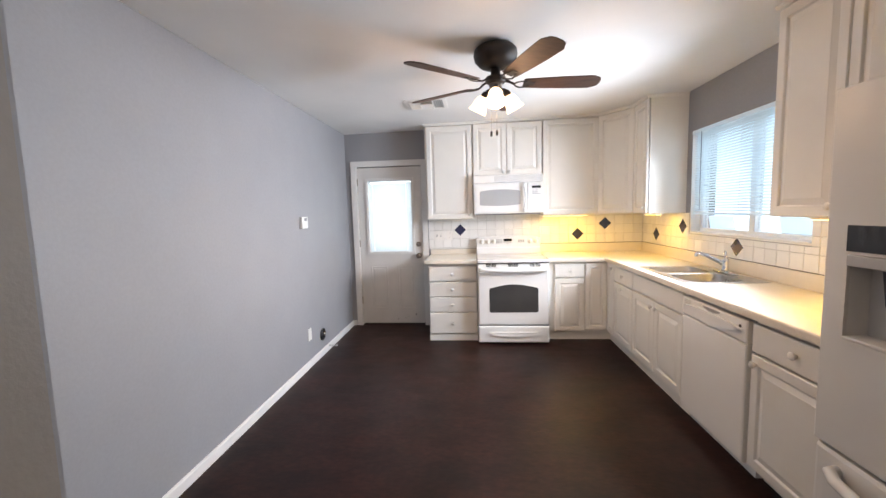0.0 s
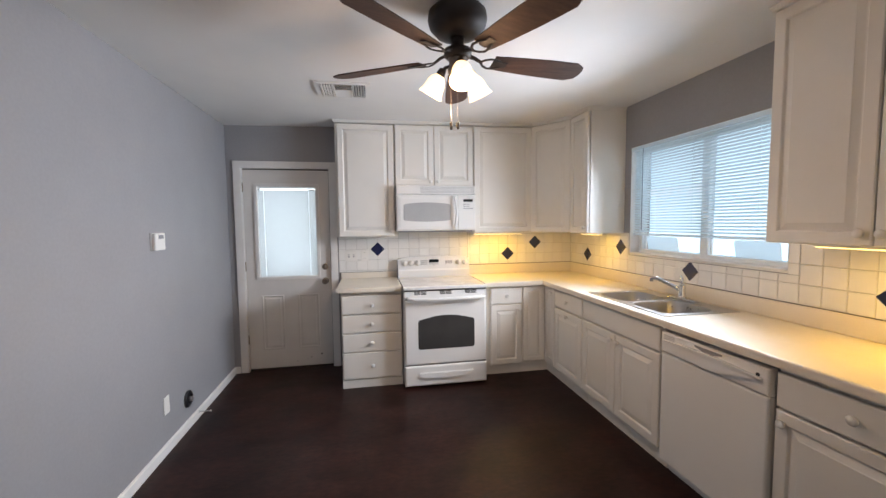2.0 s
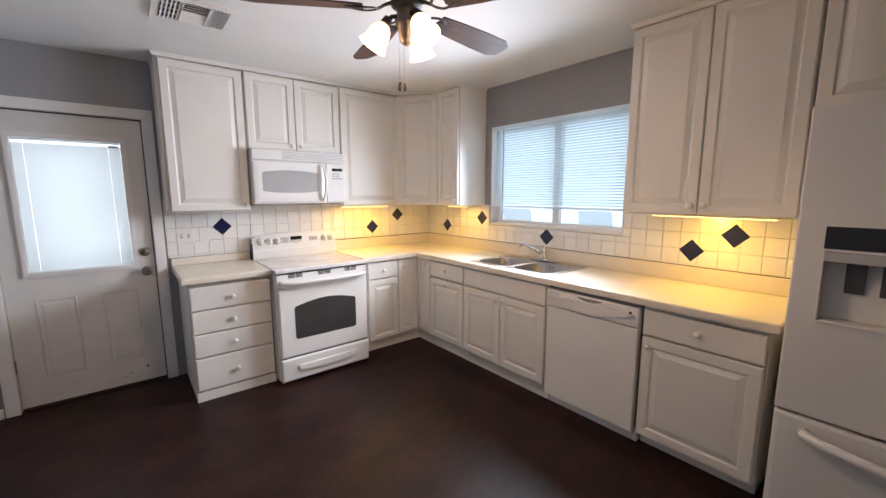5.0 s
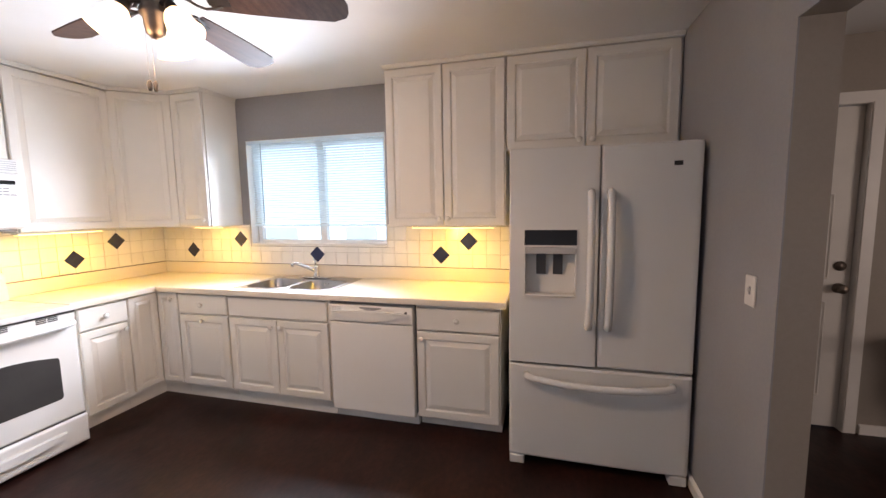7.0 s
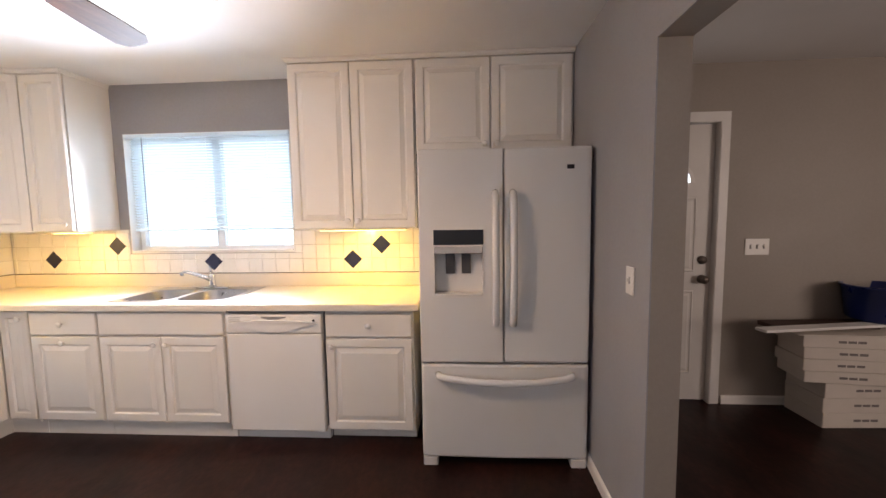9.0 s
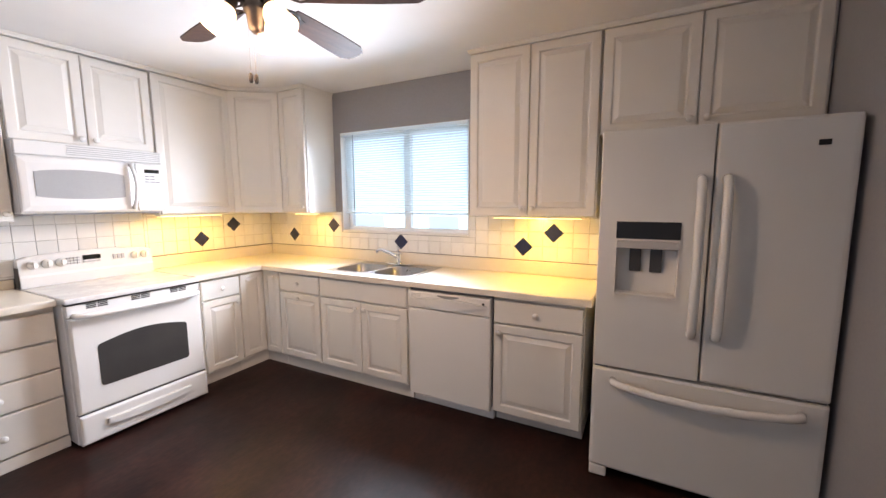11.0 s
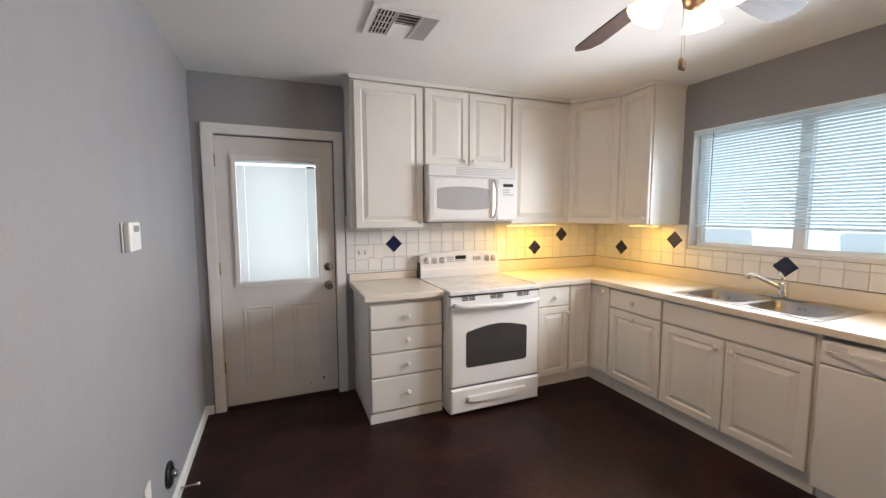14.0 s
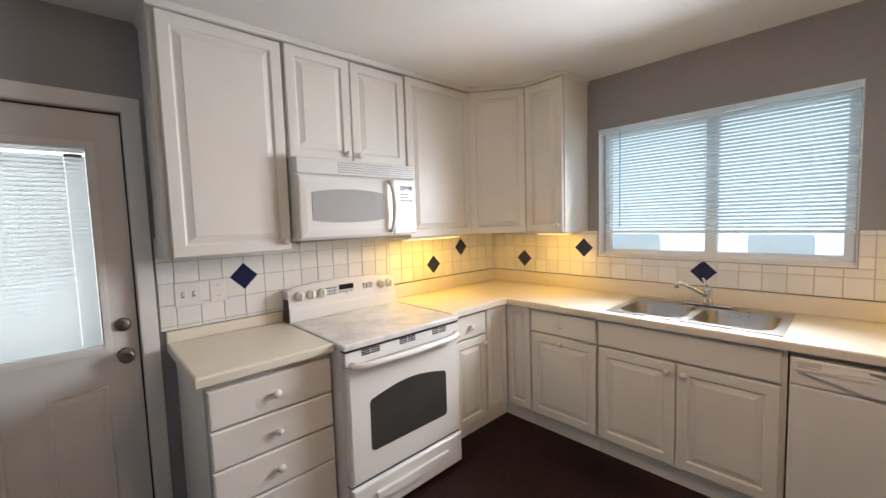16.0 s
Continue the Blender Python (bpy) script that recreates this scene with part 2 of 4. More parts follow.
def rings_panel(x0, x1, z0, z1, steps, back, bm=None):
    """A routed front in the xz plane that faces -y: steps are (inset, y); back is the y of its rear."""
    bm = bm or bmesh.new()
    loops = []
    for inset, y in [(0, back)] + list(steps):
        loops.append([bm.verts.new((x, y, z)) for x, z in ((x0 + inset, z0 + inset), (x1 - inset, z0 + inset), (x1 - inset, z1 - inset), (x0 + inset, z1 - inset))])
    for a, b in zip(loops, loops[1:]):
        for k in range(4):
            bm.faces.new([a[k], a[(k + 1) % 4], b[(k + 1) % 4], b[k]])
    bm.faces.new(loops[0])
    bm.faces.new(loops[-1])
    return bm


def prism(outline, y0, y1, bm=None):
    """Extrudes an outline of (x, z) from y0 to y1."""
    bm = bm or bmesh.new()
    a = [bm.verts.new((x, y0, z)) for x, z in outline]
    b = [bm.verts.new((x, y1, z)) for x, z in outline]
    bm.faces.new(a)
    bm.faces.new(b)
    for k in range(len(a)):
        bm.faces.new([a[k], a[(k + 1) % len(a)], b[(k + 1) % len(a)], b[k]])
    return bm


def rounded(x0, x1, z0, z1, r, seg=4):
    pts = []
    for cx, cz, start in ((x1 - r, z0 + r, -90), (x1 - r, z1 - r, 0), (x0 + r, z1 - r, 90), (x0 + r, z0 + r, 180)):
        for k in range(seg + 1):
            a = radians(start + 90 * k / seg)
            pts.append((cx + r * math.cos(a), cz + r * math.sin(a)))
    return pts


# ---- the large structure ----
EAST, NORTH, SOUTH, TOP, WALLTOP = 2.06, 4.885, 0.50, 2.45, 2.53
FAR_SOUTH, FAR_WEST = -3.6, -3.2


def structure(name, bm, mat, label, category):
    return tagged(part(name, bm, mat), label, category, kind="structure")


structure("floor", box(FAR_WEST - 0.2, EAST + 0.15, FAR_SOUTH - 0.2, NORTH + 0.15, -0.12, 0), M_FLOOR, "dark brown stained floor with a soft sheen", "floor")


def ceiling_z(x):
    """The ceiling rises a little towards the window wall."""
    return TOP + 0.014 * (x + 0.5)


bm = box(FAR_WEST - 0.2, EAST + 0.15, FAR_SOUTH - 0.2, NORTH + 0.15, 0, 0.16)
for v in bm.verts:
    v.co.z += ceiling_z(v.co.x)
structure("ceiling", bm, M_CEIL, "white textured painted ceiling", "ceiling")
def west(y):
    """The west wall runs slightly out of square."""
    return -1.500 - 0.0130 * y


# north wall, with the back door's opening
DOOR = (-1.43, -0.610, 2.028)
structure("wall_north", cells([west(NORTH) - 0.13, DOOR[0] - 0.02, DOOR[1] + 0.02, EAST], [0, DOOR[2] + 0.02, WALLTOP], lambda u, v: DOOR[0] < u < DOOR[1] and v < DOOR[2], 0.15, lambda u, v, w: (u, NORTH + w, v)), M_WALL, "grey painted wall above white tiles", "wall")
# east wall, with the kitchen window and the entry door of the next room
WIN = (2.526, 3.86, 1.18, 2.114)
ENTRY = (-0.615, 0.305, 2.08)
MID = SOUTH - 0.06
structure("wall_east", cells([MID, WIN[0], WIN[1], NORTH + 0.15], [0, WIN[2], WIN[3], WALLTOP], lambda u, v: WIN[0] < u < WIN[1] and WIN[2] < v < WIN[3], 0.15, lambda u, v, w: (EAST + w, u, v)), M_WALL, "grey painted wall with a wide window", "wall")
structure("wall_far_east", cells([FAR_SOUTH - 0.15, ENTRY[0] - 0.01, ENTRY[1] + 0.01, MID], [0, 2.09, WALLTOP], lambda u, v: ENTRY[0] < u < ENTRY[1] and v < 2.09, 0.15, lambda u, v, w: (EAST + w, u, v)), M_TAUPE, "taupe painted wall beside the entry door", "wall")


bm = bmesh.new()
loops = [[bm.verts.new((x, y, z)) for x, y in ((west(SOUTH), SOUTH), (west(NORTH), NORTH), (west(NORTH) - 0.13, NORTH), (west(SOUTH) - 0.13, SOUTH))] for z in (0, WALLTOP)]
for ring in loops:
    bm.faces.new(ring)
for k in range(4):
    bm.faces.new([loops[0][k], loops[0][(k + 1) % 4], loops[1][(k + 1) % 4], loops[1][k]])
structure("wall_west", bm, M_WALL, "plain grey painted wall", "wall")
# wall to the next room, with the opening that the walk comes through
GAP = (-0.50, 0.625, 2.075)
for name, back, thick, paint, label in (("wall_south", 0.0, 0.006, M_WALL, "grey painted wall with an open passage"), ("wall_south_far", 0.006, 0.119, M_TAUPE, "taupe painted wall with an open passage")):
    structure(name, cells([FAR_WEST, GAP[0], GAP[1], EAST], [0, GAP[2], WALLTOP], lambda u, v: GAP[0] < u < GAP[1] and v < GAP[2], thick, lambda u, v, w: (u, SOUTH - back - w, v)), paint, label, "wall")
# the opening is added, out of view, to let far_room_light in
structure("wall_far_south", cells([FAR_WEST - 0.15, -2.2, -0.4, EAST], [0, 0.9, 2.1, WALLTOP], lambda u, v: -2.2 < u < -0.4 and 0.9 < v < 2.1, 0.15, lambda u, v, w: (u, FAR_SOUTH - w, v)), M_TAUPE, "taupe painted wall with a wide unseen opening added for daylight", "wall")
structure("wall_far_west", box(FAR_WEST - 0.15, FAR_WEST, FAR_SOUTH, SOUTH - 0.125, 0, WALLTOP), M_TAUPE, "taupe painted wall of the next room", "wall")


def baseboard(x0, y0, x1, y1):
    """A white board along a wall; the wall lies to the left of the way from the first to the second point."""
    way = Vector((x1 - x0, y1 - y0, 0))
    turn = math.degrees(math.atan2(way.y, way.x))
    bm = bmesh.new()
    profile = [(0, 0), (-0.016, 0), (-0.016, 0.054), (-0.009, 0.062), (0, 0.064)]
    loops = [[bm.verts.new((s, y, z)) for y, z in profile] for s in (0, way.length)]
    for k in range(5):
        bm.faces.new([loops[0][k], loops[0][(k + 1) % 5], loops[1][(k + 1) % 5], loops[1][k]])
    bm.faces.new(loops[0])
    bm.faces.new(loops[1])
    ob = structure("baseboard", bm, M_TRIM, "white painted baseboard along the wall", "baseboard")
    ob.matrix_world = pose(x0, y0, 0, 0, 0, turn)


baseboard(west(SOUTH), SOUTH, west(NORTH), NORTH)
baseboard(west(NORTH) + 0.012, NORTH, -1.508, NORTH)
baseboard(EAST, SOUTH, GAP[1], SOUTH)
baseboard(EAST, -0.705, EAST, FAR_SOUTH)
baseboard(GAP[1], SOUTH - 0.125, EAST, SOUTH - 0.125)

# ---- cabinets ----
RAISED = [(0.0, 0.005), (0.005, 0.0), (0.050, 0.0), (0.054, 0.003), (0.058, 0.011), (0.064, 0.011), (0.088, 0.003), (0.092, 0.001)]
NARROW = [(0.0, 0.005), (0.005, 0.0), (0.040, 0.0), (0.043, 0.003), (0.047, 0.010), (0.052, 0.010), (0.068, 0.003), (0.071, 0.001)]
PLAIN = [(0.0, 0.006), (0.003, 0.002), (0.008, 0.0)]


def knob_on(front, x, z):
    bm = lathe([(0.007, 0), (0.006, 0.010), (0.011, 0.014), (0.0185, 0.019), (0.0185, 0.024), (0.013, 0.0290), (0.0, 0.031)], pose(x, 0.001, z, 90), 14)
    part("knob", bm, M_PLASTIC, front, smooth=True)


def cabinet(name, m, label, width, z0, z1, depth, fronts, group, toe=0.0, kick=0.04, side=0.0):
    """fronts: (kind, x0, x1, z0, z1, knob x, knob z); the fronts lie at local y = 0 and face -y."""
    ob = thing(name, m, label, "cabinet", group)
    rise = ceiling_z(m.translation.x) - TOP if z1 > 2 else 0.0
    z1 += rise
    part("body", box(side, width, 0.029, depth, z0 + toe, z1, 0.001), M_CAB, ob)
    if toe:
        part("toe_kick", box(side + 0.002, width - 0.001, 0.021 + kick, depth, 0, toe), M_CAB, ob, "white toe kick board")
    for kind, x0, x1, a, b, kx, kz in fronts:
        b += rise
        steps = PLAIN if kind == "drawer_front" else (NARROW if x1 - x0 < 0.3 else RAISED)
        front = part(kind, rings_panel(x0, x1, a, b, steps, 0.0205), M_CAB, ob)
        if kx is not None:
            knob_on(front, kx, kz)
    return ob


NF, EF, NU, EU = 4.27, 1.445, 4.585, 1.69
BASES, UPPERS = "base cabinets", "wall cabinets"
LOW, HIGH = 0.874, 2.425


def north(x):
    return pose(x, NF, 0)


def east(y):
    return pose(EF, y, 0, 0, 0, -90)


# base units on the north wall
cabinet("drawer_cabinet", north(-0.480), "white base cabinet with four drawers beside the stove", 0.540, 0, LOW, 0.61,
        [("drawer_front", 0.008, 0.534, 0.672, 0.838, 0.27, 0.752), ("drawer_front", 0.008, 0.534, 0.502, 0.664, 0.27, 0.582), ("drawer_front", 0.008, 0.534, 0.328, 0.494, 0.27, 0.41), ("drawer_front", 0.008, 0.534, 0.082, 0.320, 0.27, 0.20)], BASES, 0.07, -0.012)
cabinet("base_cabinet", north(0.832), "white base cabinet with one drawer and one door", 0.386, 0, LOW, 0.61,
        [("drawer_front", 0.070, 0.380, 0.700, 0.855, 0.225, 0.775), ("door", 0.070, 0.380, 0.108, 0.690, 0.350, 0.640)], BASES, 0.10)
# corner unit: two narrow doors meet in the inner corner
corner = thing("corner_cabinet", pose(0, 0, 0), "white corner base cabinet with two narrow doors", "cabinet", BASES)
part("body", cells([1.219, EF + 0.021, EAST], [4.069, NF + 0.021, NORTH], lambda u, v: u < EF and v < NF, LOW - 0.10, lambda u, v, w: (u, v, 0.10 + w)), M_CAB, corner)
part("toe_kick", cells([1.219, EF + 0.061, EAST - 0.002], [4.069, NF + 0.061, NORTH - 0.002], lambda u, v: u < EF + 0.05 and v < NF + 0.05, 0.0995, lambda u, v, w: (u, v, w)), M_CAB, corner, "white toe kick board")
for m, x0, x1 in ((north(0), 1.226, 1.444), (east(NF), 0.003, 0.196)):
    bm = rings_panel(x0, x1, 0.128, 0.862, NARROW, 0.0205)
    bm.transform(m)
    front = part("door", bm, M_CAB, corner)
    if x0 < 1:
        knob = lathe([(0.007, 0), (0.006, 0.010), (0.011, 0.014), (0.0185, 0.019), (0.0185, 0.024), (0.013, 0.0290), (0.0, 0.031)], m @ pose(0.150, 0.001, 0.815, 90), 14)
        part("knob", knob, M_PLASTIC, front, smooth=True)
# base units on the east wall, from the corner towards the refrigerator
cabinet("base_cabinet", east(4.066), "white base cabinet with one drawer above a raised-panel door", 0.472, 0, LOW, 0.61,
        [("drawer_front", 0.006, 0.466, 0.706, 0.855, 0.236, 0.780), ("door", 0.006, 0.466, 0.125, 0.694, 0.236, 0.655)], BASES, 0.10)
sink_unit = cabinet("sink_cabinet", east(3.592), "white sink base cabinet with two raised-panel doors", 0.866, 0, 0.70, 0.61,
        [("drawer_front", 0.008, 0.848, 0.706, 0.855, None, None), ("door", 0.008, 0.425, 0.125, 0.694, 0.388, 0.645), ("door", 0.431, 0.848, 0.125, 0.694, 0.468, 0.645)], BASES, 0.10)
part("rail", box(0, 0.866, 0.021, 0.050, 0.7005, LOW), M_CAB, sink_unit)
part("side_panel", box(0.848, 0.866, 0.051, 0.61, 0.7005, LOW), M_CAB, sink_unit)
cabinet("base_cabinet", east(2.088), "white base cabinet with a drawer over a door beside the refrigerator", 0.560, 0, LOW, 0.61,
        [("drawer_front", 0.008, 0.552, 0.698, 0.845, 0.28, 0.775), ("door", 0.008, 0.552, 0.095, 0.688, 0.045, 0.640)], BASES, 0.085, 0.075)


# wall units on the north wall
def wall_north_unit(x, width, z0, fronts, label):
    return cabinet("wall_cabinet", pose(x, NU, 0), label, width, z0, HIGH + 0.005, NORTH - NU, fronts, UPPERS)


wall_north_unit(-0.520, 0.556, 1.352, [("door", 0.022, 0.546, 1.356, 2.418, 0.515, 1.405)], "tall white wall cabinet with one raised-panel door")
wall_north_unit(0.038, 0.784, 1.842, [("door", 0.006, 0.380, 1.846, 2.418, 0.345, 1.885), ("door", 0.386, 0.778, 1.846, 2.418, 0.420, 1.885)], "short white double-door wall cabinet above the microwave")
wall_north_unit(0.824, 0.624, 1.372, [("door", 0.006, 0.618, 1.376, 2.418, None, None)], "white wall cabinet with a wide raised-panel door")
# diagonal corner unit
CORNER_A, CORNER_B = Vector((1.450, NU + 0.02, 0)), Vector((EU + 0.02, 4.262, 0))
corner_up = thing("corner_wall_cabinet", pose(0, 0, 0), "white diagonal corner wall cabinet with one door", "cabinet", UPPERS)
bm = bmesh.new()
loops = [[bm.verts.new((x, y, z)) for x, y in ((CORNER_A.x, CORNER_A.y), (CORNER_B.x, CORNER_B.y), (EAST, CORNER_B.y), (EAST, NORTH), (CORNER_A.x, NORTH))] for z in (1.372, HIGH + 0.034)]
bm.faces.new(loops[0])
bm.faces.new(loops[1])
for k in range(5):
    bm.faces.new([loops[0][k], loops[0][(k + 1) % 5], loops[1][(k + 1) % 5], loops[1][k]])
part("body", bm, M_CAB, corner_up)
run = CORNER_B - CORNER_A
bm = rings_panel(0.006, run.length - 0.006, 1.376, 2.446, RAISED, 0.0205)
bm.transform(Matrix.Translation(CORNER_A) @ Matrix.Rotation(math.atan2(run.y, run.x), 4, "Z") @ Matrix.Translation((0, -0.021, 0)))
part("door", bm, M_CAB, corner_up)


def wall_east_unit(y, width, z0, fronts, label):
    return cabinet("wall_cabinet", pose(EU, y, 0, 0, 0, -90), label, width, z0, HIGH + 0.005, EAST - EU, fronts, UPPERS)


wall_east_unit(4.260, 0.314, 1.372, [("door", 0.006, 0.308, 1.376, 2.418, 0.275, 1.425)], "narrow white wall cabinet beside the window")
wall_east_unit(2.364, 0.842, 1.366, [("door", 0.006, 0.416, 1.370, 2.418, 0.385, 1.420), ("door", 0.422, 0.836, 1.370, 2.418, 0.452, 1.420)], "white wall cabinet with two tall raised-panel doors")
wall_east_unit(1.520, 1.0175, 1.858, [("door", 0.006, 0.486, 1.862, 2.418, 0.452, 1.905), ("door", 0.492, 1.002, 1.862, 2.418, 0.530, 1.905)], "white wall cabinet with two doors above the refrigerator")


def crown(points):
    """A small moulding along the cabinet tops; the cabinets lie to the left of the way."""
    bm = bmesh.new()
    profile = [(0.0, -0.027), (-0.006, -0.024), (-0.007, -0.016), (-0.013, -0.008), (-0.013, -0.0005), (0.02, -0.0005), (0.02, -0.027)]
    pts = [Vector((x, y, 0)) for x, y in points]
    rows = []
    for n, p in enumerate(pts):
        ways = [(pts[k + 1] - pts[k]).normalized() for k in (n - 1, n) if 0 <= k < len(pts) - 1]
        lefts = [Vector((-w.y, w.x, 0)) for w in ways]
        out = sum(lefts, Vector()) / len(lefts)
        out = out / out.length_squared
        rows.append([bm.verts.new(p + out * d + Vector((0, 0, z + ceiling_z(p.x)))) for d, z in profile])
    for a, b in zip(rows, rows[1:]):
        for k in range(len(profile)):
            bm.faces.new([a[k], a[(k + 1) % len(profile)], b[(k + 1) % len(profile)], b[k]])
    bm.faces.new(rows[0])
    bm.faces.new(rows[-1])
    structure("trim", bm, M_CAB, "white crown moulding along the wall cabinets", "moulding")


crown([(-0.52, NORTH - 0.002), (-0.52, NU), (CORNER_A.x - 0.008, NU), (EU, CORNER_B.y + 0.01), (EU, 3.946), (EAST - 0.002, 3.946)])
crown([(EAST - 0.002, 2.364), (EU, 2.364), (EU, 0.502)])

# ---- worktops ----


def soften(bm, offset):
    """Rounds the outer top edges of a worktop."""
    bm.normal_update()
    top = max(v.co.z for v in bm.verts)
    edges = [e for e in bm.edges if len(e.link_faces) == 2 and all(abs(v.co.z - top) < 1e-5 for v in e.verts) and e.calc_face_angle(0) > 1]
    bmesh.ops.bevel(bm, geom=edges, offset=offset, segments=3, affect="EDGES", profile=0.5)
    return bm


left_top = thing("worktop", pose(-0.512, 4.237, 0.875), "beige laminate worktop with a low upstand beside the stove", "worktop")
part("slab", soften(box(0, 0.572, 0, 0.648, 0, 0.040), 0.010), M_COUNTER, left_top, smooth=False)
part("upstand", box(0, 0.572, 0.626, 0.647, 0.041, 0.100, 0.004, seg=2), M_COUNTER, left_top)
long_top = thing("worktop", pose(0, 0, 0.875), "beige laminate L-shaped worktop with a low upstand", "worktop")
SINK = (1.505, 1.925, 2.775, 3.520)
bm = cells([0.828, 1.412, SINK[0], SINK[1], EAST - 0.001], [1.492, SINK[2], SINK[3], 4.237, NORTH - 0.001], lambda u, v: (u < 1.41 and v < 4.23) or (SINK[0] < u < SINK[1] and SINK[2] < v < SINK[3]), 0.040, lambda u, v, w: (u, v, w))
bmesh.ops.recalc_face_normals(bm, faces=bm.faces)
part("slab", soften(bm, 0.010), M_COUNTER, long_top)
part("upstand", box(0.830, EAST - 0.022, NORTH - 0.022, NORTH - 0.001, 0.041, 0.142, 0.004, seg=2), M_COUNTER, long_top)
part("upstand", box(EAST - 0.021, EAST - 0.001, 1.494, NORTH - 0.001, 0.041, 0.142, 0.004, seg=2), M_COUNTER, long_top)

# ---- sink and tap ----
sink = thing("sink", pose(0, 0, 0.915), "stainless steel double-bowl sink set in the worktop", "sink")
DECK = (1.475, 2.000, 2.745, 3.550)
BOWLS = ((1.515, 1.885, 3.165, 3.505), (1.515, 1.885, 2.785, 3.125))
us = sorted({DECK[0], DECK[1], BOWLS[0][0], BOWLS[0][1]})
vs = sorted({DECK[2], DECK[3], BOWLS[1][2], BOWLS[1][3], BOWLS[0][2], BOWLS[0][3]})
bm = cells(us, vs, lambda u, v: any(a < u < b and c < v < d for a, b, c, d in BOWLS), 0.004, lambda u, v, w: (u, v, w + 0.001))
bmesh.ops.recalc_face_normals(bm, faces=bm.faces)
part("deck", soften(bm, 0.0015), M_STEEL, sink)
for a, b, c, d in BOWLS:
    bm = bmesh.new()
    loops = []
    for inset, z, r in ((-0.0005, 0.0052, 0.001), (-0.0005, 0.0056, 0.083), (0.0, 0.002, 0.080), (0.006, -0.02, 0.080), (0.014, -0.135, 0.080), (0.030, -0.158, 0.070), (0.060, -0.165, 0.055)):
        loops.append([bm.verts.new((x, y, z)) for x, y in rounded(a + inset, b - inset, c + inset, d - inset, r, 6)])
    for p, q in zip(loops, loops[1:]):
        for k in range(len(p)):
            bm.faces.new([p[k], p[(k + 1) % len(p)], q[(k + 1) % len(p)], q[k]])
    bm.faces.new(loops[-1])
    bowl = part("bowl", bm, M_STEEL, sink, smooth=True)
    part("drain", lathe([(0.0, 0.001), (0.018, 0.001), (0.030, 0.004), (0.042, 0.004), (0.044, 0.0)], pose((a + b) / 2, (c + d) / 2, -0.165), 20), M_CHROME, bowl, "round chrome drain", True)
tap = thing("kitchen_tap", pose(1.945, 3.135, 0.920), "chrome single-lever kitchen tap on the sink", "tap")
part("base_plate", box(-0.024, 0.024, -0.125, 0.125, 0, 0.012, 0.008, seg=2), M_CHROME, tap, smooth=True)
part("column", lathe([(0.027, 0.012), (0.025, 0.03), (0.022, 0.075), (0.024, 0.09), (0.022, 0.105), (0.010, 0.115), (0, 0.117)], pose(0, 0, 0), 18), M_CHROME, tap, smooth=True)
part("spout", tube([(0, 0, 0.06), (-0.03, 0.03, 0.085), (-0.075, 0.068, 0.115), (-0.115, 0.102, 0.140), (-0.135, 0.120, 0.145), (-0.143, 0.127, 0.136), (-0.144, 0.128, 0.118)], [0.016, 0.015, 0.013, 0.0125, 0.0125, 0.013, 0.013], 12), M_CHROME, tap, smooth=True)
part("lever", tube([(0, 0, 0.112), (0.006, 0.012, 0.135), (0.012, 0.03, 0.165)], [0.013, 0.010, 0.007], 10), M_CHROME, tap, smooth=True)

# ---- stove ----
stove = thing("stove", pose(0.066, 4.150, 0), "white freestanding electric stove with a smooth ceramic top", "stove")
SW = 0.757
part("body", box(0.0, SW, 0.045, 0.715, 0.02, 0.885, 0.003), M_APPL, stove)
for x in (0.04, SW - 0.04):
    for y in (0.09, 0.66):
        part("foot", lathe([(0.018, 0), (0.018, 0.02)], pose(x, y, 0), 10), M_BLACK, stove)
top = part("cooktop", box(-0.002, SW + 0.002, 0.0, 0.62, 0.886, 0.918, 0.008, seg=2), M_GLASSTOP, stove)
for x, y, r in ((0.20, 0.18, 0.115), (0.56, 0.18, 0.09), (0.20, 0.45, 0.08), (0.56, 0.45, 0.115)):
    for radius, wide in ((r, 0.003), (r * 0.62, 0.002)):
        bm = bmesh.new()
        rows = [[bm.verts.new((x + q * math.cos(math.pi * k / 20), y + q * math.sin(math.pi * k / 20), 0.9187)) for k in range(40)] for q in (radius, radius - wide)]
        for k in range(40):
            bm.faces.new([rows[0][k], rows[0][(k + 1) % 40], rows[1][(k + 1) % 40], rows[1][k]])
        part("burner_ring", bm, M_GREYPRINT, top, "pale grey printed burner ring")
oven = part("oven_door", rings_panel(0.006, SW - 0.006, 0.212, 0.800, [(0.0, 0.012), (0.006, 0.004), (0.014, 0.0)], 0.044), M_APPL, stove)
arch = [(0.125, 0.372), (0.130, 0.358), (0.145, 0.352), (0.620, 0.352), (0.635, 0.358), (0.640, 0.372), (0.640, 0.600)] + [(0.632 - 0.499 * k / 14, 0.616 + 0.040 * math.sin(math.pi * k / 14)) for k in range(15)] + [(0.125, 0.600)]
part("oven_window", prism(arch, -0.002, 0.006), M_OVEN, oven, "dark glass oven window with an arched top")
part("handle", tube([(0.03, 0.0, 0.815), (0.04, -0.03, 0.815), (0.09, -0.045, 0.812), (0.38, -0.052, 0.808), (0.667, -0.045, 0.812), (0.717, -0.03, 0.815), (0.727, 0.0, 0.815)], 0.017, 12), M_APPL, oven, smooth=True)
vent = part("vent_panel", box(0.006, SW - 0.006, 0.010, 0.044, 0.806, 0.877, 0.004), M_APPL, stove)
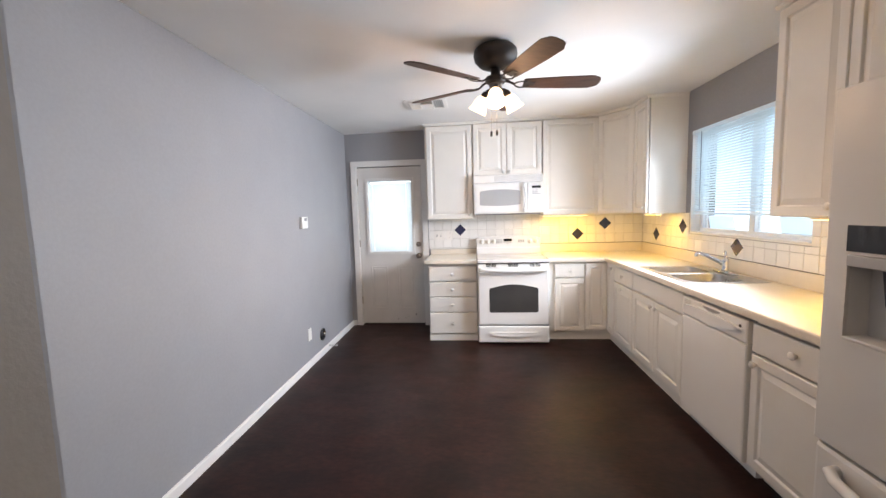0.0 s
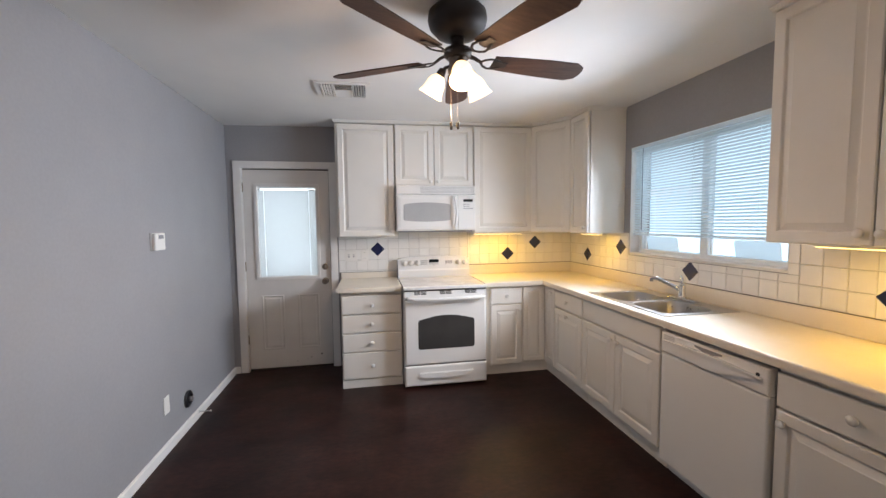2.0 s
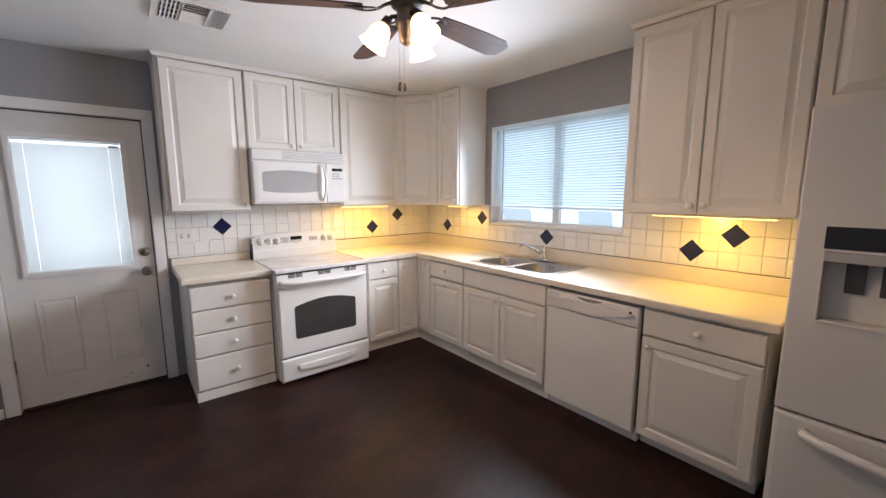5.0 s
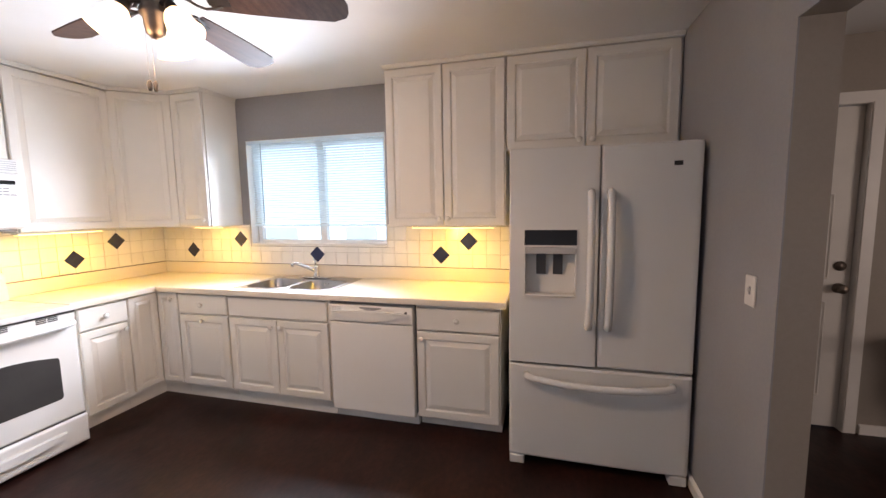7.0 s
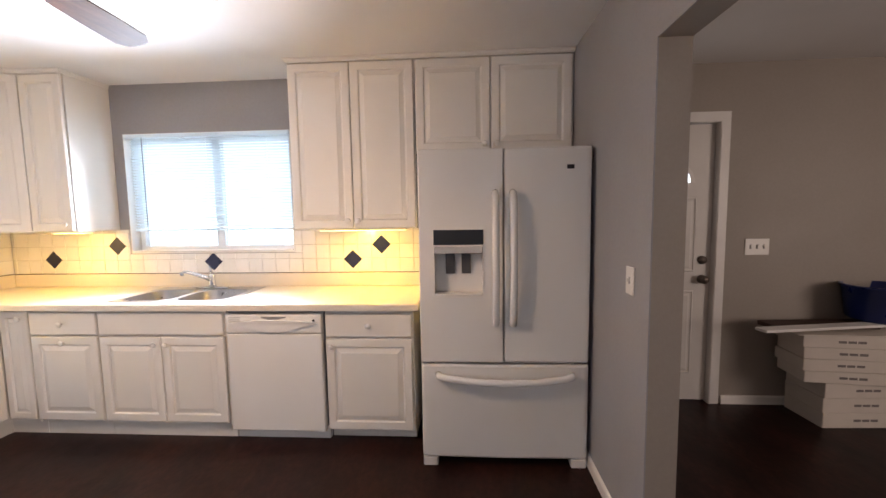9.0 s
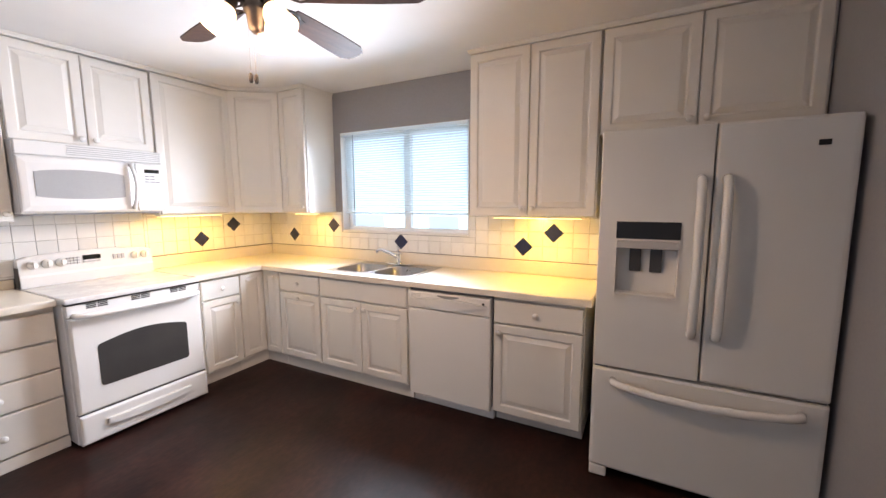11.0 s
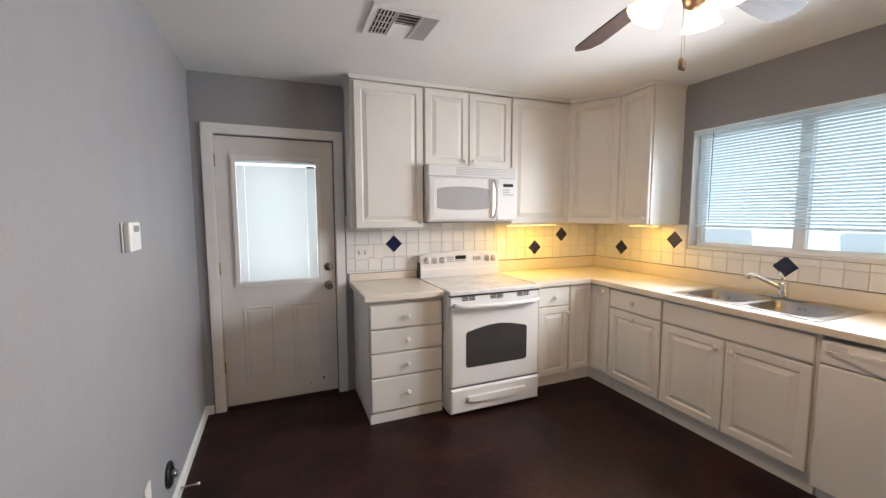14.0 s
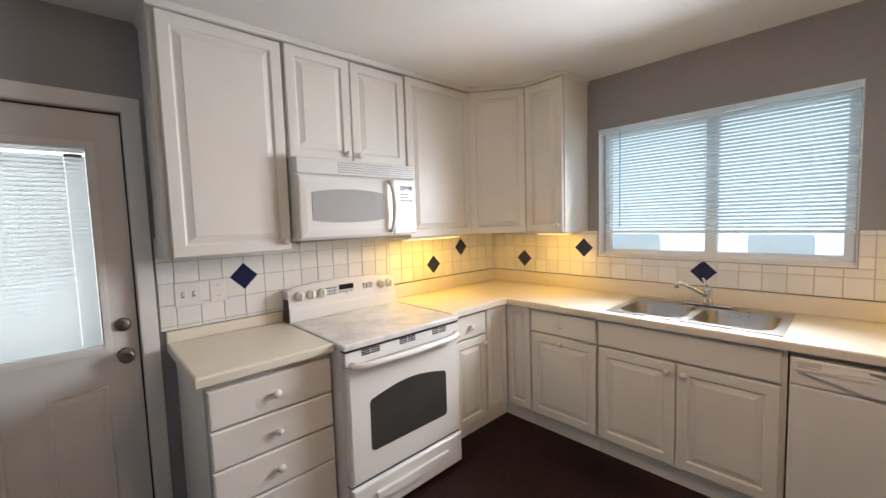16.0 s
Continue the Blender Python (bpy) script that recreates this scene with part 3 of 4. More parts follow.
# black strip paints the shade in the gap below the cooktop
part("seal", box(0.004, SW - 0.004, 0.0045, 0.0445, 0.8775, 0.8855), M_BLACK, stove, "black strip for the shade under the cooktop")
for x in (0.095, 0.325, 0.555):
    for row in range(3):
        for n in range(2):
            part("vent_slot", box(x + 0.056 * n, x + 0.056 * n + 0.050, 0.0082, 0.0105, 0.8440 + 0.0110 * row, 0.8510 + 0.0110 * row), M_BLACK, vent)
# the gap's shade over the drawer, put in as a black strip
part("door_gap", box(0.006, SW - 0.006, 0.010, 0.0445, 0.2045, 0.2115), M_BLACK, stove, "black strip for the shaded gap above the drawer")
drawer = part("drawer", rings_panel(0.004, SW - 0.004, 0.022, 0.204, [(0.0, 0.000), (0.008, -0.008), (0.016, -0.010)], 0.044), M_APPL, stove)
bm = prism([(0.13, 0.145)] + [(0.13 + 0.497 * k / 10, 0.105 - 0.016 * math.sin(math.pi * k / 10)) for k in range(11)] + [(0.627, 0.145)], -0.026, -0.008)
bmesh.ops.bevel(bm, geom=bm.edges[:], offset=0.005, segments=2, affect="EDGES")
part("drawer_pull", bm, M_APPL, drawer)
# control panel, leaning back
def arched(profile, rise):
    """Sweeps (y, z) pairs across the stove; points above 1.08 follow an arch."""
    bm = bmesh.new()
    rows = []
    for k in range(17):
        u = k / 16
        lift = rise * (math.sin(math.pi * u) ** 0.7) if 0 < u < 1 else -0.012
        rows.append([bm.verts.new((SW * u, y, z + (lift if z > 1.08 else 0))) for y, z in profile])
    for a, b in zip(rows, rows[1:]):
        for k in range(len(profile)):
            bm.faces.new([a[k], a[(k + 1) % len(profile)], b[(k + 1) % len(profile)], b[k]])
    bm.faces.new(rows[0])
    bm.faces.new(rows[-1])
    return bm


part("backguard", arched([(0.664, 0.90), (0.705, 0.90), (0.705, 1.098), (0.698, 1.108), (0.664, 1.108)], 0.024), M_APPL, stove)
face = part("control_panel", arched([(0.620, 0.919), (0.663, 0.919), (0.663, 1.112), (0.648, 1.112), (0.638, 1.104), (0.627, 1.00), (0.620, 0.985)], 0.024), M_APPL, stove)
# dark strip that fills the joint between stove and worktop
part("gap_trim", box(SW + 0.0024, SW + 0.0048, 0.060, 0.625, 0.886, 0.9175), M_BLACK, stove, "dark gap strip beside the worktop")
part("side_trim", box(-0.003, 0.0, 0.632, 0.703, 0.919, 1.05), M_BLACK, stove, "black side trim")
for x in (0.065, 0.135, 0.205, 0.640, 0.705):
    dial = part("dial", lathe([(0.030, 0), (0.029, 0.012), (0.022, 0.022), (0.0, 0.023)], pose(x, 0.630, 1.065, 90), 18), M_PLASTIC, face, smooth=True)
    part("grip", box(x - 0.005, x + 0.005, 0.592, 0.604, 1.045, 1.085, 0.003), M_PLASTIC, dial)
part("display", box(0.325, 0.425, 0.6265, 0.642, 1.066, 1.098), M_LED, face, "small dark clock display")
for n in range(4):
    for row in (0, 1, 2):
        part("button", box(0.235 + 0.019 * n, 0.249 + 0.019 * n, 0.6235, 0.640, 1.045 + 0.018 * row, 1.055 + 0.018 * row), M_GREYPRINT, face)
for n in range(4):
    part("button", box(0.325 + 0.026 * n, 0.343 + 0.026 * n, 0.6235, 0.640, 1.046, 1.056), M_GREYPRINT, face)
for n in range(3):
    part("button", box(0.50 + 0.026 * n, 0.518 + 0.026 * n, 0.6235, 0.640, 1.05, 1.085), M_GREYPRINT, face)
part("badge", lathe([(0.010, 0), (0.010, 0.002), (0, 0.002)], pose(0.375, 0.632, 1.030, 90), 14), M_GREY, face, "small round grey badge")

# ---- microwave ----
mw = thing("microwave", pose(0.040, 4.500, 1.402), "white over-the-range microwave under the wall cabinet", "microwave")
part("body", box(0, 0.778, 0.03, 0.384, 0, 0.437, 0.004), M_APPL, mw)
grille = part("grille", box(0, 0.778, 0.004, 0.03, 0.352, 0.437, 0.006), M_APPL, mw)
for n in range(5):
    part("louvre", box(0.235, 0.765, 0.0, 0.0042, 0.366 + 0.013 * n, 0.372 + 0.013 * n), M_GREYPRINT, grille)
mdoor = part("door", rings_panel(0.0, 0.598, 0.008, 0.346, [(0, 0.01), (0.008, 0.002), (0.016, 0.0), (0.04, -0.004)], 0.03), M_APPL, mw)
part("screen", prism([(0.070 + 0.455 * k / 16, 0.106 - 0.016 * math.sin(math.pi * k / 16) ** 0.6) for k in range(17)] + [(0.525 - 0.455 * k / 16, 0.252 + 0.022 * math.sin(math.pi * k / 16) ** 0.6) for k in range(17)], -0.0065, -0.002), M_MWGLASS, mdoor, "grey perforated microwave window")
part("handle", tube([(0.566, -0.004, 0.330), (0.564, -0.028, 0.318), (0.576, -0.040, 0.25), (0.582, -0.042, 0.18), (0.576, -0.040, 0.11), (0.564, -0.028, 0.042), (0.566, -0.004, 0.03)], 0.012, 10, axis=(1, 0, 0)), M_APPL, mdoor, smooth=True)
part("badge", lathe([(0.009, 0), (0.009, 0.002), (0, 0.002)], pose(0.06, 0.0, 0.045, 90), 12), M_GREY, mdoor, "small round grey badge")
panel = part("control_panel", box(0.602, 0.778, 0.002, 0.03, 0.008, 0.346, 0.006), M_APPL, mw)
part("display", box(0.655, 0.750, 0.0, 0.0022, 0.280, 0.305), M_LED, panel, "small dark display")
for row, count in ((0, 3), (1, 2), (2, 2)):
    for n in range(count):
        part("print", box(0.655 + 0.034 * n, 0.683 + 0.034 * n, 0.0008, 0.0022, 0.212 + 0.020 * row, 0.219 + 0.020 * row), M_GREY, panel, "small grey printed line")
for row in range(4):
    for n in range(3):
        part("button", box(0.655 + 0.033 * n, 0.683 + 0.033 * n, 0.0010, 0.0022, 0.075 + 0.031 * row, 0.096 + 0.031 * row), M_PLASTIC, panel)
part("underside", box(0.02, 0.758, 0.05, 0.37, -0.012, 0.0), M_GREY, mw, "dark grey filter plate")

# ---- dishwasher ----
dw = thing("dishwasher", pose(EF - 0.012, 2.722, 0, 0, 0, -90), "white built-in dishwasher with a curved handle", "dishwasher")
part("body", box(0.004, 0.626, 0.04, 0.60, 0.10, 0.862), M_GREY, dw)
part("door", rings_panel(0.006, 0.622, 0.082, 0.722, [(0, 0.008), (0.004, 0.002), (0.010, 0.0)], 0.04), M_APPL, dw)
cp = part("control_panel", rings_panel(0.006, 0.622, 0.726, 0.846, [(0, 0.006), (0.004, 0.0), (0.008, -0.002)], 0.04), M_APPL, dw)
lip = [(0.03 + 0.568 * k / 16, 0.790 - 0.052 * math.sin(math.pi * k / 16) ** 1.5) for k in range(17)]
bm = prism(lip + [(0.598 - 0.568 * k / 16, 0.800 + 0.014 * math.sin(math.pi * k / 16)) for k in range(17)], -0.020, 0.0)
bmesh.ops.bevel(bm, geom=[e for e in bm.edges if all(v.co.y < -0.01 for v in e.verts)], offset=0.007, segments=2, affect="EDGES")
part("handle", bm, M_APPL, cp)
# flat grey plate; its colour gives the handle recess its shade
part("pocket", prism([(0.24, 0.826), (0.30, 0.812), (0.34, 0.812), (0.40, 0.826), (0.40, 0.834), (0.24, 0.834)], -0.004, 0.0), M_GREY, cp, "grey plate painting the shade of the handle recess")
for n in range(3):
    part("vent_slot", box(0.03, 0.105, -0.004, -0.001, 0.805 + 0.010 * n, 0.810 + 0.010 * n), M_GREYPRINT, cp)
part("badge", lathe([(0.009, 0), (0.009, 0.003), (0, 0.003)], pose(0.575, -0.002, 0.808, 90), 12), M_BLACK, cp, "small dark round badge")
part("toe_kick", box(0.004, 0.626, 0.075, 0.12, 0, 0.10), M_APPL, dw)

# ---- refrigerator ----
fr = thing("refrigerator", pose(1.245, 1.458, 0, 0, 0, -90), "white french-door refrigerator with a bottom freezer drawer", "refrigerator")
FW = 0.935
part("body", box(0.012, FW - 0.012, 0.085, 0.785, 0.035, 1.785, 0.004), M_FRIDGE, fr)


def bowed(x0, x1, z0, z1, bow, back, r=0.012):
    """A door front that bulges gently towards the room."""
    bm = bmesh.new()
    rows = []
    for u, edge in ((0, r), (0.006, r * 0.45), (0.02, 0.0015), (0.05, 0), (0.25, 0), (0.5, 0), (0.75, 0), (0.95, 0), (0.98, 0.0015), (0.994, r * 0.45), (1, r)):
        x = x0 + (x1 - x0) * u
        y = -bow * (1 - (2 * u - 1) ** 2) + edge
        rows.append([bm.verts.new((x, back, z0)), bm.verts.new((x, y + r * 0.6, z0)), bm.verts.new((x, y, z0 + r)), bm.verts.new((x, y, z1 - r)), bm.verts.new((x, y + r * 0.6, z1)), bm.verts.new((x, back, z1))])
    for a, b in zip(rows, rows[1:]):
        for k in range(6):
            bm.faces.new([a[k], a[(k + 1) % 6], b[(k + 1) % 6], b[k]])
    bm.faces.new(rows[0])
    bm.faces.new(rows[-1])
    return bm


CAV = (0.088, 0.352, 1.002, 1.276)
bm = cells([0.002, CAV[0], CAV[1], 0.4635], [0.622, CAV[2], CAV[3], 1.802], lambda u, v: CAV[0] < u < CAV[1] and CAV[2] < v < CAV[3], 0.078, lambda u, v, w: (u, -0.004 + w, v))
bmesh.ops.recalc_face_normals(bm, faces=bm.faces)
rim_edges = [e for e in bm.edges if len(e.link_faces) == 2 and e.calc_face_angle(0) > 1 and all(v.co.y < 0 for v in e.verts)]
bmesh.ops.bevel(bm, geom=rim_edges, offset=0.006, segments=2, affect="EDGES", profile=0.5)
left = part("door", bm, M_FRIDGE, fr)
right = part("door", bowed(0.4700, 0.933, 0.622, 1.802, 0.006, 0.075), M_FRIDGE, fr)
freezer = part("freezer_drawer", bowed(0.002, 0.933, 0.060, 0.608, 0.008, 0.075), M_FRIDGE, fr)
for door, x in ((left, 0.420), (right, 0.515)):
    part("handle", tube([(x, 0.0, 0.845), (x, -0.030, 0.850), (x, -0.048, 0.885), (x, -0.060, 1.03), (x, -0.064, 1.205), (x, -0.060, 1.38), (x, -0.048, 1.525), (x, -0.030, 1.56), (x, 0.0, 1.565)], 0.0195, 12, axis=(1, 0, 0)), M_APPL, door, smooth=True)
part("handle", tube([(0.10, 0.0, 0.552), (0.105, -0.03, 0.552), (0.145, -0.048, 0.548), (0.30, -0.060, 0.532), (0.47, -0.064, 0.527), (0.64, -0.060, 0.532), (0.795, -0.048, 0.548), (0.835, -0.03, 0.552), (0.84, 0.0, 0.552)], 0.0195, 12), M_APPL, freezer, smooth=True)
disp = part("dispenser", cells([0.080, CAV[0], CAV[1], 0.360], [0.992, CAV[2], CAV[3], 1.372], lambda u, v: CAV[0] < u < CAV[1] and CAV[2] < v < CAV[3], 0.006, lambda u, v, w: (u, -0.0085 + w, v)), M_PLASTIC, left, "white ice and water dispenser")
part("dispenser_display", box(0.084, 0.356, -0.0120, -0.0088, 1.286, 1.368, 0.001), M_BLACK, disp, "black dispenser control strip")
part("dispenser_bezel", box(CAV[0], CAV[1], -0.014, 0.055, 1.238, 1.275, 0.003), M_GREYPRINT, disp, "pale grey chute housing")
bm = box(CAV[0] - 0.001, CAV[1] + 0.001, -0.002, 0.066, CAV[2] - 0.001, CAV[3] + 0.001)
bmesh.ops.delete(bm, geom=[f for f in bm.faces if all(v.co.y < 0 for v in f.verts)], context="FACES")
part("cavity", bm, M_PLASTIC, disp)
for x in (0.172, 0.262):
    bm = box(x - 0.026, x + 0.026, -0.003, 0.003, -0.120, 0.0, 0.002)
    bm.transform(pose(0, 0.040, 1.237, 8))
    part("paddle", bm, M_DARKGREY, disp, "dark dispenser paddle")
part("drip_tray", box(CAV[0], CAV[1], -0.012, 0.064, CAV[2] + 0.0005, CAV[2] + 0.012, 0.003), M_PLASTIC, disp)
part("badge", box(0.800, 0.838, -0.0075, -0.002, 1.684, 1.706), M_BLACK, right, "small dark badge")
for x in (0.004, 0.846):
    part("foot", box(x, x + 0.085, 0.005, 0.075, 0.0, 0.055, 0.006), M_PLASTIC, fr)
for x in (0.01, 0.86):
    part("hinge", box(x, x + 0.065, 0.02, 0.07, 0.6085, 0.6215), M_GREY, fr)
for x in (0.02, 0.84):
    part("hinge_cover", box(x, x + 0.075, 0.03, 0.16, 1.786, 1.808, 0.004), M_APPL, fr)

# ---- back door ----
d = thing("door_1", pose(DOOR[0], NORTH + 0.022, 0), "closed off-white door with a blind-filled window", "door", kind="structure")
DWID = DOOR[1] - DOOR[0]
LITE = (0.128, 0.690, 0.952, 1.858)
slab = part("door_leaf", cells([0.004, LITE[0], LITE[1], DWID - 0.007], [0.022, LITE[2], LITE[3], 2.018], lambda u, v: LITE[0] < u < LITE[1] and LITE[2] < v < LITE[3], 0.044, lambda u, v, w: (u, w, v)), M_DOOR, d)
bm = cells([LITE[0] - 0.028, LITE[0] + 0.006, LITE[1] - 0.006, LITE[1] + 0.028], [LITE[2] - 0.028, LITE[2] + 0.006, LITE[3] - 0.006, LITE[3] + 0.028], lambda u, v: LITE[0] < u < LITE[1] and LITE[2] < v < LITE[3], 0.020, lambda u, v, w: (u, -0.014 + w, v))
bmesh.ops.recalc_face_normals(bm, faces=bm.faces)
bmesh.ops.bevel(bm, geom=[e for e in bm.edges if len(e.link_faces) == 2 and e.calc_face_angle(0) > 1 and all(v.co.y < -0.01 for v in e.verts)], offset=0.006, segments=2, affect="EDGES")
part("lite_frame", bm, M_TRIM, slab, "white plastic window frame")
pane = part("pane", box(LITE[0], LITE[1], 0.006, 0.010, LITE[2], LITE[3]), M_GLASS, slab)
pane.visible_shadow = False
for x0, x1 in ((0.138, 0.350), (0.482, 0.690)):
    part("raised_panel", rings_panel(x0, x1, 0.212, 0.768, [(0.0, -0.001), (0.008, -0.006), (0.016, -0.001), (0.026, -0.001), (0.040, -0.005), (0.044, -0.005)], 0.01), M_DOOR, slab)
for z, knob_r in ((0.897, 0.030), (1.043, 0.024)):
    lock = part("door_knob" if z < 1 else "deadbolt", lathe([(0.033, 0), (0.033, 0.006), (0.028, 0.009), (0.013, 0.012), (0.013, 0.030), (knob_r * 0.85, 0.034), (knob_r, 0.040), (knob_r, 0.056), (knob_r * 0.86, 0.063), (knob_r * 0.5, 0.061), (0, 0.060)] if z < 1 else [(0.032, 0), (0.031, 0.010), (0.024, 0.016), (0.0, 0.017)], pose(DWID - 0.060, 0.0, z, 90), 20), M_NICKEL, slab, "aged nickel door hardware", True)
    if z > 1:
        part("thumb_turn", box(DWID - 0.065, DWID - 0.055, -0.034, -0.016, z - 0.016, z + 0.016, 0.003), M_NICKEL, lock)
for x, z, r in ((0.60, 0.105, 0.006), (0.70, 0.135, 0.010), (0.46, 0.075, 0.005), (0.56, 0.085, 0.004)):
    part("scuff_mark", lathe([(r, 0), (r * 0.8, 0.0012), (0, 0.0012)], pose(x, 0.0005, z, 90), 8), M_RUBBER, slab, "small dark scuff mark")
part("sweep", box(0.006, DWID - 0.006, 0.004, 0.040, 0.001, 0.022), M_RUBBER, d, "dark rubber door sweep")
for z in (0.28, 1.02, 1.80):
    part("hinge", lathe([(0.007, 0), (0.007, 0.09)], pose(0.001, -0.005, z), 10), M_BRASS, d, "worn brass hinge", True)
# dark strips that fill the gap beside and above the leaf
part("gasket", box(DWID - 0.0065, DWID - 0.0005, 0.006, 0.040, 0.023, 2.018), M_RUBBER, d, "dark strip in the gap round the door")
part("gasket", box(0.004, DWID - 0.0005, 0.006, 0.040, 2.0185, 2.027), M_RUBBER, d, "dark strip in the gap round the door")
# the small blind between the panes
lb = thing("door_blind", pose(DOOR[0], NORTH + 0.022, 0), "white closed mini blind in the door window", "blind")
CORDS = (LITE[0] + 0.060, LITE[1] - 0.075)
n = int((LITE[3] - LITE[2] - 0.036) / 0.0195)
for k in range(n):
    z = LITE[2] + 0.020 + 0.0195 * k
    bm = bmesh.new()
    for x0, x1 in ((LITE[0] + 0.006, CORDS[0] - 0.0015), (CORDS[0] + 0.0015, CORDS[1] - 0.0015), (CORDS[1] + 0.0015, LITE[1] - 0.007)):
        box(x0, x1, 0.0196, 0.0204, z - 0.0122, z + 0.0122, 0, bm)
    bm.transform(Matrix.Translation((0, 0.02, z)) @ Matrix.Rotation(radians(-20), 4, "X") @ Matrix.Translation((0, -0.02, -z)))
    part("slat", bm, M_SLAT, lb)
part("headrail", box(LITE[0] + 0.006, LITE[1] - 0.007, 0.013, 0.030, LITE[3] - 0.022, LITE[3] - 0.003), M_SLAT, lb)
part("bottom_rail", box(LITE[0] + 0.0005, LITE[1] - 0.0005, 0.015, 0.026, LITE[2] + 0.002, LITE[2] + 0.009), M_SLAT, lb)
for x in CORDS:
    part("cord", box(x - 0.0008, x + 0.0008, 0.0115, 0.0128, LITE[2] + 0.005, LITE[3] - 0.01), M_SLAT, lb)
part("tilt_knob", box(LITE[1] - 0.075, LITE[1] - 0.015, -0.004, 0.003, LITE[3] - 0.045, LITE[3] - 0.030, 0.002), M_GREY, lb, "small grey blind slider")


def casing(name, lo, hi, top, m, width=0.070, thick=0.018):
    """Flat moulded boards round a door opening, proud of the wall."""
    bm = cells([lo - width, lo, hi, hi + width], [0, top, top + width], lambda u, v: lo < u < hi and v < top, thick, lambda u, v, w: (u, -w, v))
    bmesh.ops.recalc_face_normals(bm, faces=bm.faces)
    bmesh.ops.bevel(bm, geom=[e for e in bm.edges if len(e.link_faces) == 2 and e.calc_face_angle(0) > 1 and all(v.co.y < -0.01 for v in e.verts)], offset=0.005, segments=2, affect="EDGES")
    bm.transform(m)
    structure(name, bm, M_TRIM, "white painted door casing", "door casing")
    # the jamb lining inside the wall
    bm = cells([lo - 0.0195, lo, hi, hi + 0.0195], [0, top, top + 0.0195], lambda u, v: lo < u < hi and v < top, 0.148, lambda u, v, w: (u, 0.001 + w, v))
    bm.transform(m)
    structure("trim", bm, M_TRIM, "white painted door jamb", "door jamb")


casing("trim", DOOR[0], DOOR[1], DOOR[2], pose(0, NORTH, 0))

# ---- kitchen window ----
win = thing("window_1", pose(0, 0, 0), "white sliding window with a raised bottom gap below the blind", "window", kind="structure")
Y0, Y1, Z0, Z1 = WIN
reveal = cells([Y0, Y0 + 0.005, Y1 - 0.005, Y1], [Z0, Z0 + 0.012, Z1 - 0.005, Z1], lambda u, v: Y0 + 0.005 < u < Y1 - 0.005 and Z0 + 0.012 < v < Z1 - 0.005, 0.145, lambda u, v, w: (EAST - 0.003 + w, u, v))
part("reveal", reveal, M_TRIM, win, "white painted window reveal")
frame_bm = cells([Y0 + 0.013, Y0 + 0.050, 3.135, 3.200, Y1 - 0.050, Y1 - 0.013], [Z0 + 0.013, Z0 + 0.050, Z1 - 0.050, Z1 - 0.013], lambda u, v: (Y0 + 0.05 < u < 3.135 or 3.2 < u < Y1 - 0.05) and Z0 + 0.05 < v < Z1 - 0.05, 0.05, lambda u, v, w: (2.140 + w, u, v))
fr_win = part("window_frame", frame_bm, M_VINYL, win)
for a, b in ((Y0 + 0.05, 3.135), (3.2, Y1 - 0.05)):
    pane = part("pane", box(2.163, 2.167, a, b, Z0 + 0.05, Z1 - 0.05), M_GLASS, fr_win)
    pane.visible_shadow = False
part("window_sill", box(EAST - 0.012, 2.140, Y0 + 0.013, Y1 - 0.013, Z0 + 0.0125, Z0 + 0.022, 0.003), M_TRIM, win)
blind = thing("window_blind", pose(0, 0, 0), "white horizontal blind lowered almost to the sill", "blind")
part("headrail", box(2.046, 2.086, Y0 + 0.007, Y1 - 0.010, Z1 - 0.036, Z1 - 0.006, 0.003), M_SLAT, blind)
n = int((2.078 - 1.40) / 0.0215)
for k in range(n + 1):
    z = 1.392 + 0.0215 * k
    bm = bmesh.new()
    rows = [[bm.verts.new((2.066 + s, y, z + h)) for s, h in ((-0.0118, 0.0066), (0.0008, 0.0022), (0.0118, -0.0066))] for y in (Y0 + 0.010, Y1 - 0.050)]
    for a in (0, 1):
        bm.faces.new([rows[0][a], rows[0][a + 1], rows[1][a + 1], rows[1][a]])
    bmesh.ops.solidify(bm, geom=bm.faces[:], thickness=0.0008)
    part("slat", bm, M_SLAT, blind)
part("bottom_rail", box(2.052, 2.080, Y0 + 0.008, Y1 - 0.048, 1.356, 1.374, 0.004), M_SLAT, blind)
for y in (Y0 + 0.18, 3.19, Y1 - 0.2):
    part("ladder_cord", box(2.0525, 2.0535, y - 0.001, y + 0.001, 1.36, 2.08), M_SLAT, blind)
part("tilt_wand", tube([(2.046, Y1 - 0.16, 2.08), (2.046, Y1 - 0.16, 1.40)], 0.003, 8), M_GREY, blind, "thin clear tilt wand")
for y, wide in ((3.485, 0.345), (2.690, 0.300)):
    board = thing("leaning_panel", pose(2.235, y, Z0 - 0.010), "small pale panel leaning outside the window", "panel")
    bm = prism(rounded(0, wide, 0, 0.175, 0.02), -0.003, 0.003)
    bm.transform(pose(0, 0, 0, 0, -10, 0) @ pose(0, 0, 0, 0, 0, 90))
    part("sheet", bm, M_SLAT, board)
    part("lower_strip", box(-0.008, 0.010, 0.0, wide, -0.006, 0.004), M_GREY, board, "dark strip along its foot")
structure("ledge", box(2.2105, 2.30, WIN[0] - 0.05, WIN[1] + 0.05, 1.02, Z0 - 0.0165), M_TRIM, "white outer window ledge", "window ledge")

